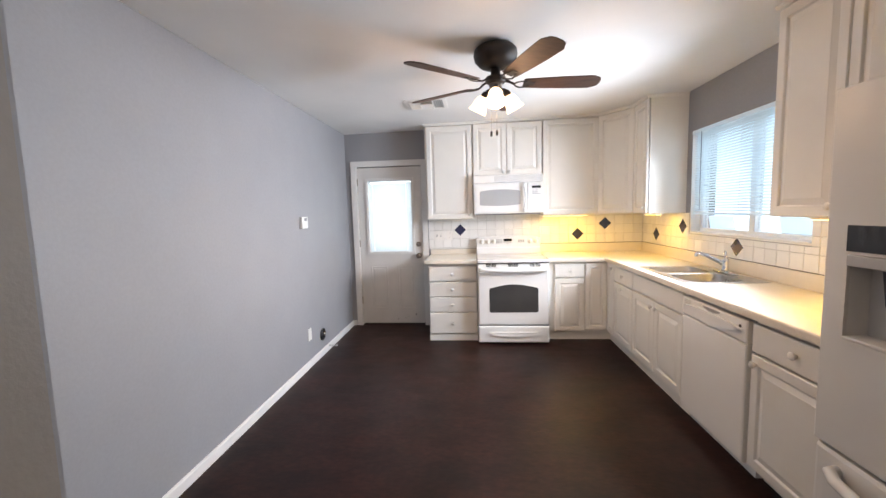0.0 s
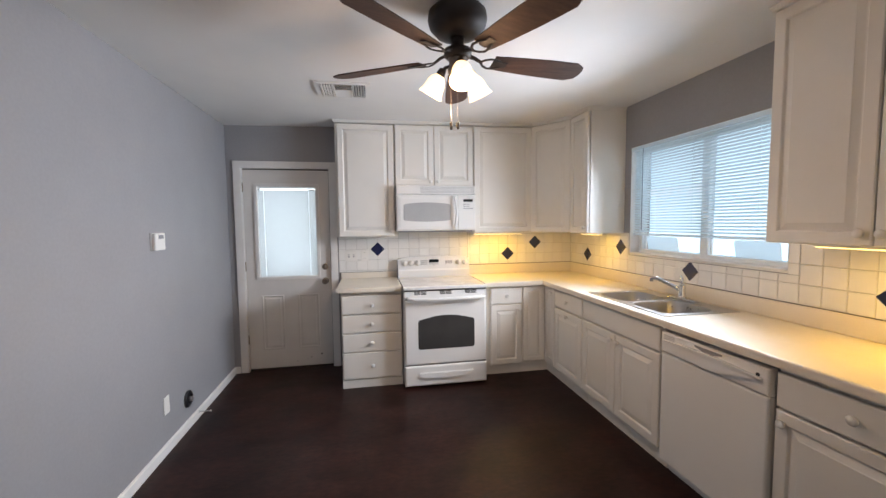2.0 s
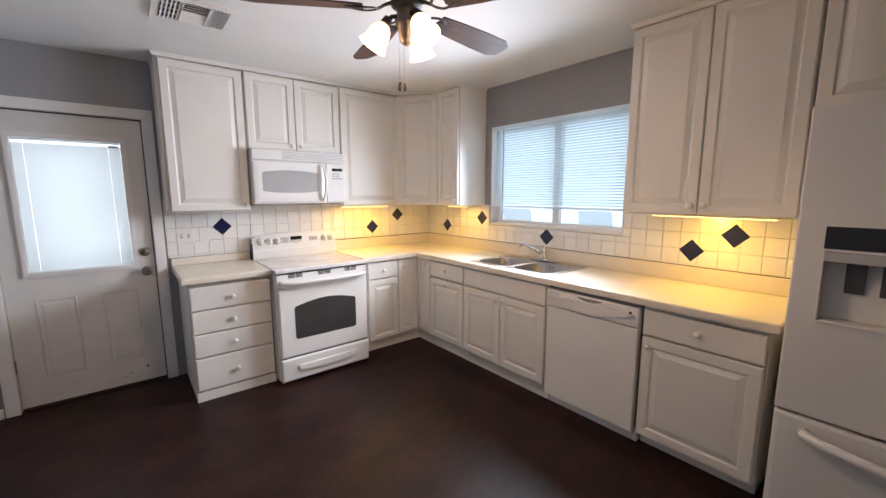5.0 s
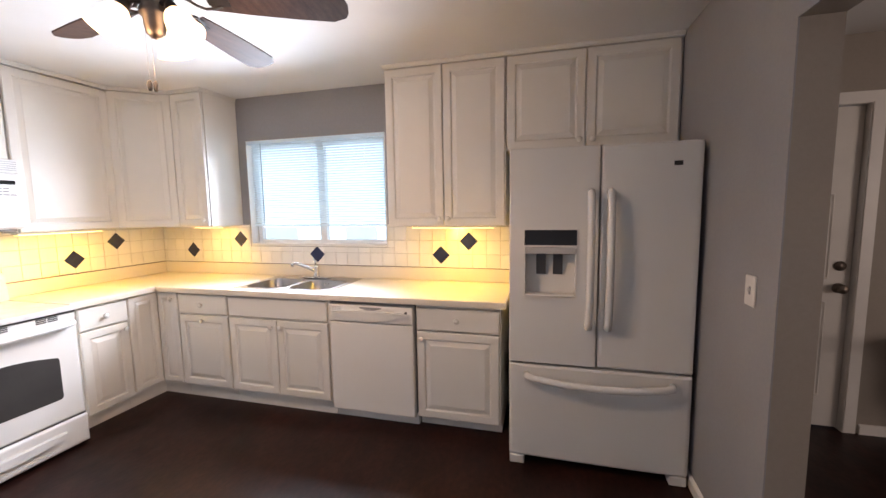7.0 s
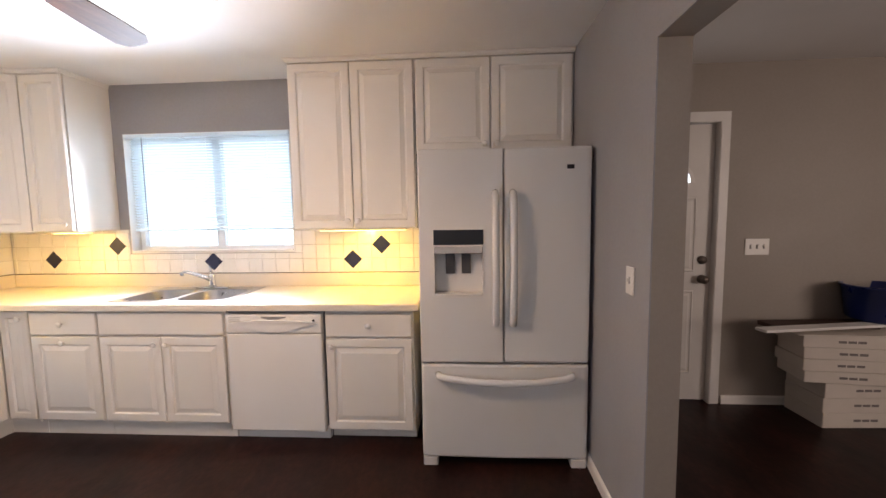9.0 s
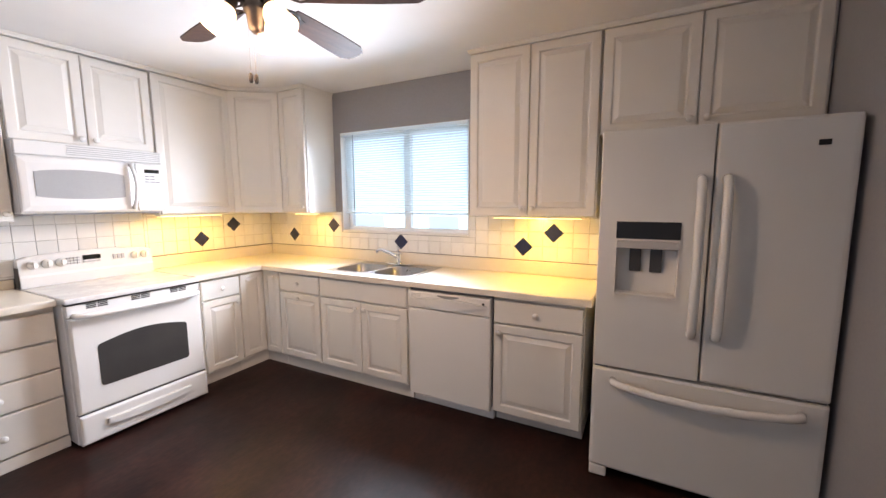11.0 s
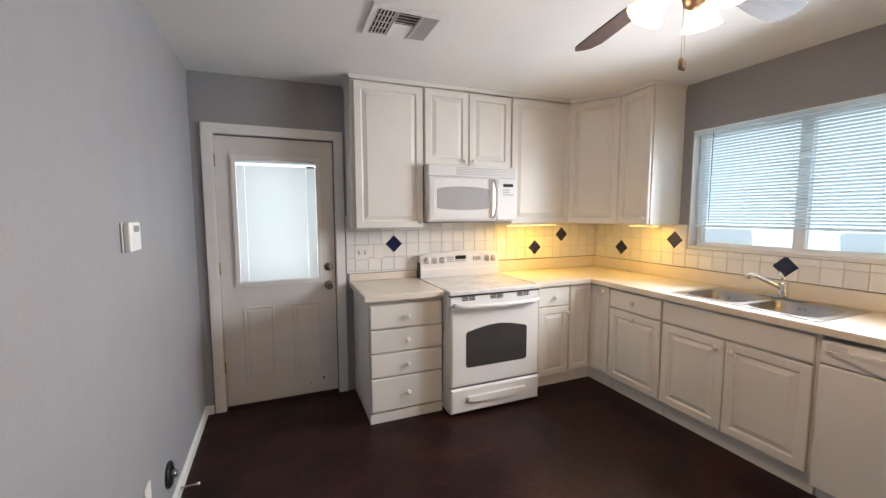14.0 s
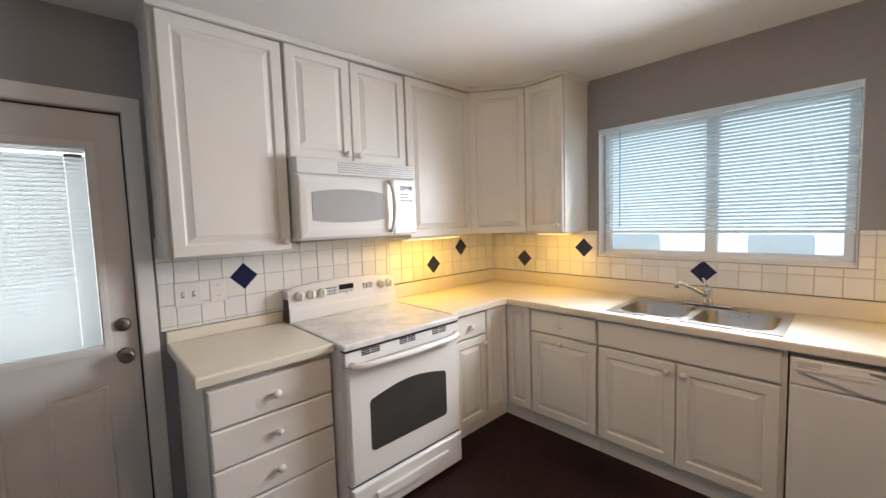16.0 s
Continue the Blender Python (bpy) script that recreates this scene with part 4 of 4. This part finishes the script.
# ---- ceiling fan ----
fan = thing("ceiling_fan", pose(FAN[0], FAN[1], ceiling_z(FAN[0]) - 0.0005), "dark bronze five-blade ceiling fan with three lit lamps", "ceiling fan")
part("motor", lathe([(0.070, 0.0), (0.112, -0.010), (0.132, -0.030), (0.136, -0.060), (0.128, -0.090), (0.098, -0.122), (0.055, -0.138), (0, -0.139)], pose(0, 0, 0), 36), M_BRONZE, fan, smooth=True)
part("neck", lathe([(0.034, -0.136), (0.030, -0.150), (0.030, -0.178), (0.044, -0.184), (0.0, -0.185)], pose(0, 0, 0), 24), M_BRONZE, fan, smooth=True)
part("hub", lathe([(0.044, -0.184), (0.062, -0.190), (0.064, -0.215), (0.050, -0.228), (0.0, -0.229)], pose(0, 0, 0), 28), M_BRONZE, fan, smooth=True)
part("switch_housing", lathe([(0.046, -0.226), (0.040, -0.240), (0.038, -0.262), (0.046, -0.275), (0.046, -0.290), (0.036, -0.300), (0.034, -0.330), (0.029, -0.352), (0.016, -0.364), (0.0, -0.367)], pose(0, 0, 0), 28), M_NICKEL, fan, "brushed brown metal lamp holder body", smooth=True)
for k in range(5):
    a = BLADE_TURN + 72 * k
    m = pose(0, 0, 0, 0, 0, a) @ pose(0, 0, -0.228, -13)
    outline = [(0.175, -0.046), (0.30, -0.057), (0.46, -0.066), (0.600, -0.068), (0.645, -0.044), (0.655, -0.020), (0.655, 0.020), (0.645, 0.044), (0.600, 0.068), (0.46, 0.066), (0.30, 0.057), (0.175, 0.046)]
    bm = bmesh.new()
    lo = [bm.verts.new((x, y, -0.003)) for x, y in outline]
    hi = [bm.verts.new((x, y, 0.003)) for x, y in outline]
    bm.faces.new(lo)
    bm.faces.new(hi)
    for n in range(len(lo)):
        bm.faces.new([lo[n], lo[(n + 1) % len(lo)], hi[(n + 1) % len(lo)], hi[n]])
    bm.transform(m)
    blade = part("blade", bm, M_BLADE, fan, "dark walnut-stained blade")
    bm = tube([(0.050, 0, 0.022), (0.085, 0, 0.012), (0.115, 0, -0.004)], [0.014, 0.011, 0.010], 8, flat=0.6)
    for side in (-1, 1):
        tube([(0.112, 0, -0.004), (0.130, side * 0.022, -0.006), (0.155, side * 0.034, -0.008), (0.185, side * 0.030, -0.008), (0.215, side * 0.016, -0.007)], [0.007, 0.007, 0.007, 0.007, 0.006], 8, bm, flat=0.5)
    box(0.172, 0.245, -0.018, 0.018, -0.0075, -0.0035, 0.001, bm)
    bm.transform(m)
    part("blade_arm", bm, M_BRONZE, blade, "dark bronze blade arm with an open loop")
for k in range(3):
    a = LAMP_TURN + 120 * k
    m = pose(0, 0, -0.262, 0, 0, a)
    bm = tube([(0.036, 0, 0.006), (0.060, 0, 0.004), (0.080, 0, -0.014)], 0.009, 8)
    bm.transform(m)
    arm = part("lamp_arm", bm, M_BRONZE, fan)
    tilt = m @ pose(0.082, 0, -0.016, 0, 148, 0)
    part("lamp_socket", lathe([(0.016, -0.018), (0.020, 0.0), (0.022, 0.020), (0.0, 0.021)], tilt, 14), M_BRONZE, arm, smooth=True)
    part("shade", lathe([(0.021, 0.014), (0.034, 0.028), (0.043, 0.050), (0.045, 0.070), (0.051, 0.094), (0.060, 0.112), (0.057, 0.112), (0.042, 0.072), (0.028, 0.030), (0.018, 0.018)], tilt, 22), M_SHADE, arm, "lit frosted glass tulip shade", True)
for x, y, drop in ((-0.030, 0.012, 0.548), (0.006, 0.030, 0.540)):
    chain = part("pull_chain", tube([(x, y, -0.300), (x, y, -drop + 0.034)], 0.0006, 6), M_NICKEL, fan, "thin metal pull chain")
    part("pull_fob", lathe([(0.0, 0), (0.005, 0.001), (0.0075, 0.008), (0.0075, 0.030), (0.003, 0.037), (0, 0.038)], pose(x, y, -drop), 12), M_WALNUT, chain, "dark wooden pull fob", True)

# ---- ceiling vent ----
vent = thing("ceiling_vent", pose(-0.375, 3.755, ceiling_z(-0.375)) @ pose(0, 0, 0, 0, -0.8, 0), "white metal ceiling register with angled louvres", "vent")
part("frame", cells([-0.190, -0.155, 0.155, 0.190], [-0.165, -0.130, 0.130, 0.165], lambda u, v: abs(u) < 0.155 and abs(v) < 0.13, 0.010, lambda u, v, w: (u, v, -0.001 - w)), M_TRIM, vent)
# no duct is built: a black sheet paints its shade
part("backing", box(-0.155, 0.155, -0.13, 0.13, -0.003, -0.001), M_BLACK, vent, "black sheet for the shaded duct behind the louvres")
for x0, x1, count, tilt in ((-0.152, -0.062, 5, -40), (0.062, 0.152, 5, 40)):
    for k in range(count):
        x = x0 + (x1 - x0) * (k + 0.5) / count
        bm = box(-0.0072, 0.0072, -0.128, 0.128, -0.0008, 0.0008)
        bm.transform(pose(x, 0, -0.011, 0, tilt, 0))
        part("louvre", bm, M_TRIM, vent)
for k in range(9):
    y = -0.115 + 0.0288 * k
    bm = box(-0.058, 0.058, -0.008, 0.008, -0.0008, 0.0008)
    bm.transform(pose(0, y, -0.011, 35 if y < 0 else -35))
    part("louvre", bm, M_TRIM, vent)
for x in (-0.060, 0.060):
    part("divider", box(x - 0.002, x + 0.002, -0.13, 0.13, -0.018, -0.003), M_TRIM, vent)
for y in (-0.065, 0.0, 0.065):
    part("damper_bar", box(-0.152, -0.063, y - 0.002, y + 0.002, -0.009, -0.003), M_TRIM, vent)

# ---- fittings on the walls ----
STOP_Y = 3.985
ts = thing("thermostat", pose(west(3.530), 3.530, 1.378, 0, 0, 91), "white wall thermostat with a grey display", "thermostat")
part("back_plate", box(-0.066, 0.066, -0.008, 0, -0.058, 0.058, 0.003), M_GREYPRINT, ts)
bm = box(-0.062, 0.062, -0.030, -0.008, -0.055, 0.055, 0.007, seg=3)
case = part("case", bm, M_PLASTIC, ts)
part("display", box(-0.022, 0.038, -0.0312, -0.0298, 0.018, 0.042), M_GREY, case, "grey display")
wo = thing("wall_outlet", pose(west(3.540), 3.540, 0.308, 0, 0, 91), "white wall outlet cover near the floor", "outlet")
part("plate", box(-0.035, 0.035, -0.006, 0, -0.058, 0.058, 0.002), M_PLASTIC, wo)
wd = thing("gas_port_cover", pose(west(3.845), 3.845, 0.212, 0, 0, 91), "black round wall port with a metal centre", "wall port")
part("ring", lathe([(0.062, 0), (0.062, 0.010), (0.054, 0.016), (0.035, 0.017), (0.030, 0.008), (0, 0.008)], pose(0, 0, 0, 90), 28), M_BLACK, wd, smooth=True)
part("nipple", lathe([(0.018, 0.008), (0.018, 0.034), (0.010, 0.036), (0, 0.036)], pose(0, 0, 0, 90), 14), M_STEEL, wd, "small steel pipe end", True)
stop = thing("door_stop", pose(west(STOP_Y) + 0.016, STOP_Y, 0.045), "thin metal spring door stop on the baseboard", "door stop")
part("base", lathe([(0.009, 0), (0.009, 0.003), (0.005, 0.006), (0, 0.006)], pose(0, 0, 0, 0, 90), 12), M_STEEL, stop, smooth=True)
part("spring", tube([(0.005, 0, 0), (0.035, 0.003, -0.001), (0.072, 0.008, -0.004)], 0.0042, 8), M_STEEL, stop, smooth=True)
part("tip", tube([(0.070, 0.008, -0.004), (0.084, 0.010, -0.005)], 0.0068, 10), M_PLASTIC, stop, "white rubber tip", smooth=True)


def plate(name, m, label, width, height, toggles):
    ob = thing(name, m, label, "switch" if toggles else "outlet")
    p = part("plate", box(-width / 2, width / 2, -0.006, 0, -height / 2, height / 2, 0.002), M_PLASTIC, ob)
    for x in toggles:
        part("toggle", box(x - 0.005, x + 0.005, -0.016, -0.006, -0.004, 0.012, 0.002), M_PLASTIC, p)
        part("slot", box(x - 0.007, x + 0.007, -0.0068, -0.006, -0.014, 0.016), M_GREY, p)
    if not toggles:
        for z in (-0.028, 0.028):
            socket = part("socket", lathe([(0.018, 0), (0.018, 0.002), (0, 0.002)], pose(0, -0.006, z, 90), 16), M_PLASTIC, p)
            for x in (-0.006, 0.006):
                part("slot", box(x - 0.001, x + 0.001, -0.0086, -0.0078, z - 0.003, z + 0.007), M_BLACK, socket)
    return ob


TILED = NORTH - 0.008
plate("light_switch", pose(-0.405, TILED, 1.148), "white double light switch on the tiles", 0.118, 0.118, (-0.024, 0.024))
plate("wall_outlet", pose(-0.270, TILED, 1.150), "white double outlet on the tiles", 0.075, 0.118, ())
plate("light_switch", pose(0.795, SOUTH, 1.160, 0, 0, 180), "white single light switch on the grey wall", 0.075, 0.118, (0.0,))
plate("light_switch", pose(EAST, -0.912, 1.185, 0, 0, -90), "white triple light switch beside the entry door", 0.168, 0.118, (-0.046, 0.0, 0.046))


def strip_light(m, length, label):
    ob = thing("under_cabinet_light", m, label, "lamp", "under-cabinet lights")
    part("housing", box(-length / 2, length / 2, -0.035, 0.035, -0.013, 0.0, 0.002), M_PLASTIC, ob)
    part("diffuser", box(-length / 2 + 0.01, length / 2 - 0.01, -0.025, 0.025, -0.0165, -0.0135), M_STRIP, ob, "lit warm diffuser")


strip_light(pose(1.10, 4.67, 1.371), 0.52, "lit warm strip lamp under the wall cabinet")
strip_light(pose(1.83, 4.10, 1.371, 0, 0, 90), 0.27, "lit warm strip lamp under the narrow wall cabinet")
strip_light(pose(1.83, 1.92, 1.365, 0, 0, 90), 0.62, "lit warm strip lamp under the double wall cabinet")

# ---- next room ----
ed = thing("door_2", pose(EAST + 0.030, ENTRY[1], 0, 0, 0, -90), "closed white panelled entry door with a fan light", "door", kind="structure")
EW = ENTRY[1] - ENTRY[0]
leaf = part("door_leaf", box(0.004, EW - 0.004, 0, 0.044, 0.012, 2.072, 0.002), M_DOOR, ed)
for x0, x1 in ((0.12, 0.40), (0.52, 0.80)):
    for z0, z1 in ((0.22, 0.86), (1.00, 1.55)):
        part("raised_panel", rings_panel(x0, x1, z0, z1, [(0.0, -0.001), (0.008, -0.006), (0.016, -0.001), (0.026, -0.001), (0.040, -0.005), (0.044, -0.005)], 0.01), M_DOOR, leaf)
half = [(0.46 + 0.29 * math.cos(math.pi * k / 20), 1.66 + 0.19 * math.sin(math.pi * k / 20)) for k in range(21)]
part("fan_light", prism(half, -0.003, 0.002), M_GLOW_PANE, leaf, "half-round glass with a glow in place of daylight")
rim = [(0.46 + 0.32 * math.cos(math.pi * k / 20), 1.655 + 0.215 * math.sin(math.pi * k / 20)) for k in range(21)]
bm = bmesh.new()
rows = [[bm.verts.new((x, y, z)) for x, z in path] for path, y in ((rim, 0.001), (rim, -0.008), (half, -0.008), (half, 0.001))]
for a, b in zip(rows, rows[1:]):
    for k in range(20):
        bm.faces.new([a[k], a[k + 1], b[k + 1], b[k]])
part("light_frame", bm, M_TRIM, leaf)
for z, profile in ((0.945, [(0.033, 0), (0.033, 0.006), (0.013, 0.012), (0.013, 0.030), (0.024, 0.036), (0.030, 0.050), (0.022, 0.062), (0, 0.065)]), (1.088, [(0.032, 0), (0.031, 0.012), (0.0, 0.017)])):
    part("door_knob" if z < 1 else "deadbolt", lathe(profile, pose(EW - 0.065, 0, z, 90), 18), M_NICKEL, leaf, "aged nickel door hardware", True)
casing("trim", -ENTRY[1], -ENTRY[0], ENTRY[2], pose(EAST, 0, 0, 0, 0, -90))


def carton(m, size, label, lines, name="carton"):
    ob = thing(name, m, label, "box", "cartons stacked by the wall")
    w, dpt, h = size
    part("box", box(0, dpt, -w, 0, 0, h, 0.004), M_CARD, ob)
    for k in range(lines):
        for piece in range(3):
            u = 0.20 + 0.34 * k + 0.055 * piece
            part("print", box(-0.0012, 0.0002, -u - 0.046, -u, h * 0.5 - 0.008, h * 0.5 + 0.008), M_INK, ob, "dark printed lettering")


stack = 0.0
for x, y, turn, size in ((1.725, -1.150, 2, (0.95, 0.30, 0.105)), (1.728, -1.146, 1, (0.95, 0.30, 0.100)), (1.724, -1.152, 2, (0.95, 0.30, 0.100)),
                         (1.742, -1.030, -7, (0.98, 0.27, 0.080)), (1.738, -1.015, -5, (0.98, 0.27, 0.080)), (1.745, -1.020, -8, (0.98, 0.27, 0.080)), (1.735, -1.005, -6, (0.98, 0.27, 0.080))):
    carton(pose(x, y, stack, 0, 0, turn), size, "flat white cardboard carton in a stack", 2)
    stack += size[2] + 0.001
lid = thing("cardboard_sheet", pose(1.715, -0.955, stack + 0.001, 0, 0, -3), "open white cardboard sheet on the stack", "cardboard")
part("flap", cells([-0.90, 0.0], [0.0, 0.30], lambda u, v: False, 0.006, lambda u, v, w: (v, u, w)), M_CARD, lid)
stack += 0.0075
dark = thing("dark_board", pose(1.80, -0.88, stack, 0, 0, 3), "dark flat wooden board lying on the cartons", "board")
part("board", box(0.0, 0.16, -0.70, 0.0, 0, 0.030, 0.002), M_BLADE, dark)
plank = thing("white_board", pose(1.640, -0.70, stack + 0.0315, 0, 0, 9), "long narrow white board lying across the cartons", "board")
part("board", box(0.0, 0.085, -0.95, 0.0, 0, 0.018, 0.002), M_TRIM, plank)
tub = thing("plastic_tub", pose(1.90, -1.62, stack + 0.050), "dark blue round plastic tub on the cartons", "tub")
part("bucket", lathe([(0.0, 0.004), (0.15, 0.0), (0.165, 0.02), (0.192, 0.225), (0.205, 0.230), (0.205, 0.242), (0.188, 0.242), (0.160, 0.02), (0.0, 0.012)], pose(0, 0, 0), 36), M_BLUE, tub, smooth=True)

# ---- outside ----
structure("ground", box(-60, 60, -60, 60, -0.34, -0.30), M_GROUND, "pale sunlit ground outside", "ground")
fence = thing("neighbour_wall", pose(9.0, 3, -0.30), "pale neighbouring house wall outside the window", "house")
part("wall", box(0, 0.3, -9, 9, 0, 2.6), M_STUCCO, fence)
part("roof_edge", box(-0.3, 0.3, -9.2, 9.2, 2.6, 2.78), M_TRIM, fence)

# ---- tiles ----
PITCH, GAPW = 0.1085, 0.0023


def tile_mesh(w, h):
    bm = bmesh.new()
    r, d = 0.003, 0.007
    loops = [[bm.verts.new((x, y, z)) for x, z in ((i, i), (w - i, i), (w - i, h - i), (i, h - i))] for i, y in ((0, 0), (0, -d + 0.002), (r, -d))]
    for a, b in zip(loops, loops[1:]):
        for k in range(4):
            bm.faces.new([a[k], a[(k + 1) % 4], b[(k + 1) % 4], b[k]])
    bm.faces.new(loops[-1])
    bmesh.ops.recalc_face_normals(bm, faces=bm.faces)
    mesh = bpy.data.meshes.new("tile")
    bm.to_mesh(mesh)
    bm.free()
    return mesh


meshes = {}


def tiled(m, lo, hi, bottom, top, u_line, v_line, holes, label, diamonds):
    """Tiles on a wall in the local xz plane that faces -y, with grid lines through u_line and v_line."""
    ob = thing("backsplash", m, label, "tiles", kind="structure")
    part("grout", cells(sorted({lo, hi} | {c for hole in holes for c in hole[:2] if lo < c < hi}), sorted({bottom, top} | {c for hole in holes for c in hole[2:] if bottom < c < top}), lambda u, v: any(a < u < b and c < v < d for a, b, c, d in holes), 0.0025, lambda u, v, w: (u, -w - 0.0003, v)), M_GROUT, ob)

    part("sealant", box(lo + 0.002, hi - 0.002, -0.0100, -0.0028, bottom - 0.0012, bottom + 0.0020), M_SEAL, ob, "dark sealant line over the worktop upstand")

    def pieces(line, a, b):
        first = line + PITCH * math.floor((a - line) / PITCH)
        edges = [first + PITCH * k for k in range(int((b - first) / PITCH) + 2)]
        return [(max(p, a), min(q, b)) for p, q in zip(edges, edges[1:]) if min(q, b) - max(p, a) > 0.012]

    for u0, u1 in pieces(u_line, lo, hi):
        for v0, v1 in pieces(v_line, bottom, top):
            rects = [(u0, u1, v0, v1)]
            for h0, h1, g0, g1 in holes:
                if h0 < u1 and u0 < h1 and g0 < v1 and v0 < g1:
                    rects = [(u0, u1, v0, g0), (u0, h0, max(v0, g0), v1), (h1, u1, max(v0, g0), v1)]
            for a, b, c, d in rects:
                if b - a < 0.014 or d - c < 0.014:
                    continue
                size = (round(b - a - GAPW, 4), round(d - c - GAPW, 4))
                if size not in meshes:
                    meshes[size] = tile_mesh(*size)
                    meshes[size].materials.append(M_TILE)
                tile = new("tile", meshes[size])
                tile.parent = ob
                tile.matrix_basis = pose(a + GAPW / 2, -0.0025 - 0.0006 * random.random(), c + GAPW / 2, random.uniform(-0.25, 0.25), 0, random.uniform(-0.25, 0.25))
    for u, v, cut in diamonds:
        s = 0.073
        outline = [(u, v - s), (u + s, v), (u, v + s), (u - s, v)] if cut is None else [(u, v - s), (u + s, v), (u + s - (cut - v), cut), (u - s + (cut - v), cut), (u - s, v)]
        bm = prism(outline, -0.0118, -0.003)
        bmesh.ops.bevel(bm, geom=[e for e in bm.edges if all(q.co.y < -0.01 for q in e.verts)], offset=0.002, segments=1, affect="EDGES")
        part("diamond_tile", bm, M_NAVY, ob, "dark navy diamond accent tile")


# north wall: beside and behind the stove, then towards the corner
tiled(pose(0, NORTH, 0), -0.531, 0.829, 0.9765, 1.445, -0.136, 1.212, [], "white square tiles with a navy diamond accent", [(-0.136, 1.212, None)])
tiled(pose(0, NORTH, 0), 0.830, EAST - 0.009, 1.0185, 1.372, 1.288, 1.133, [], "white square tiles with navy diamond accents", [(1.288, 1.133, None), (1.610, 1.254, None)])
# east wall, round the window; local x runs towards the south
tiled(pose(EAST, 0, 0, 0, 0, -90), -NORTH + 0.001, -1.50, 1.0185, 1.372, -4.525, 1.130, [(-WIN[1] - 0.004, -WIN[0] + 0.004, WIN[2] - 0.004, 3.0)], "white square tiles with navy diamond accents round the window", [(-4.525, 1.135, None), (-3.975, 1.242, None), (-3.185, 1.112, WIN[2] - 0.006), (-2.068, 1.122, None), (-1.843, 1.234, None)])
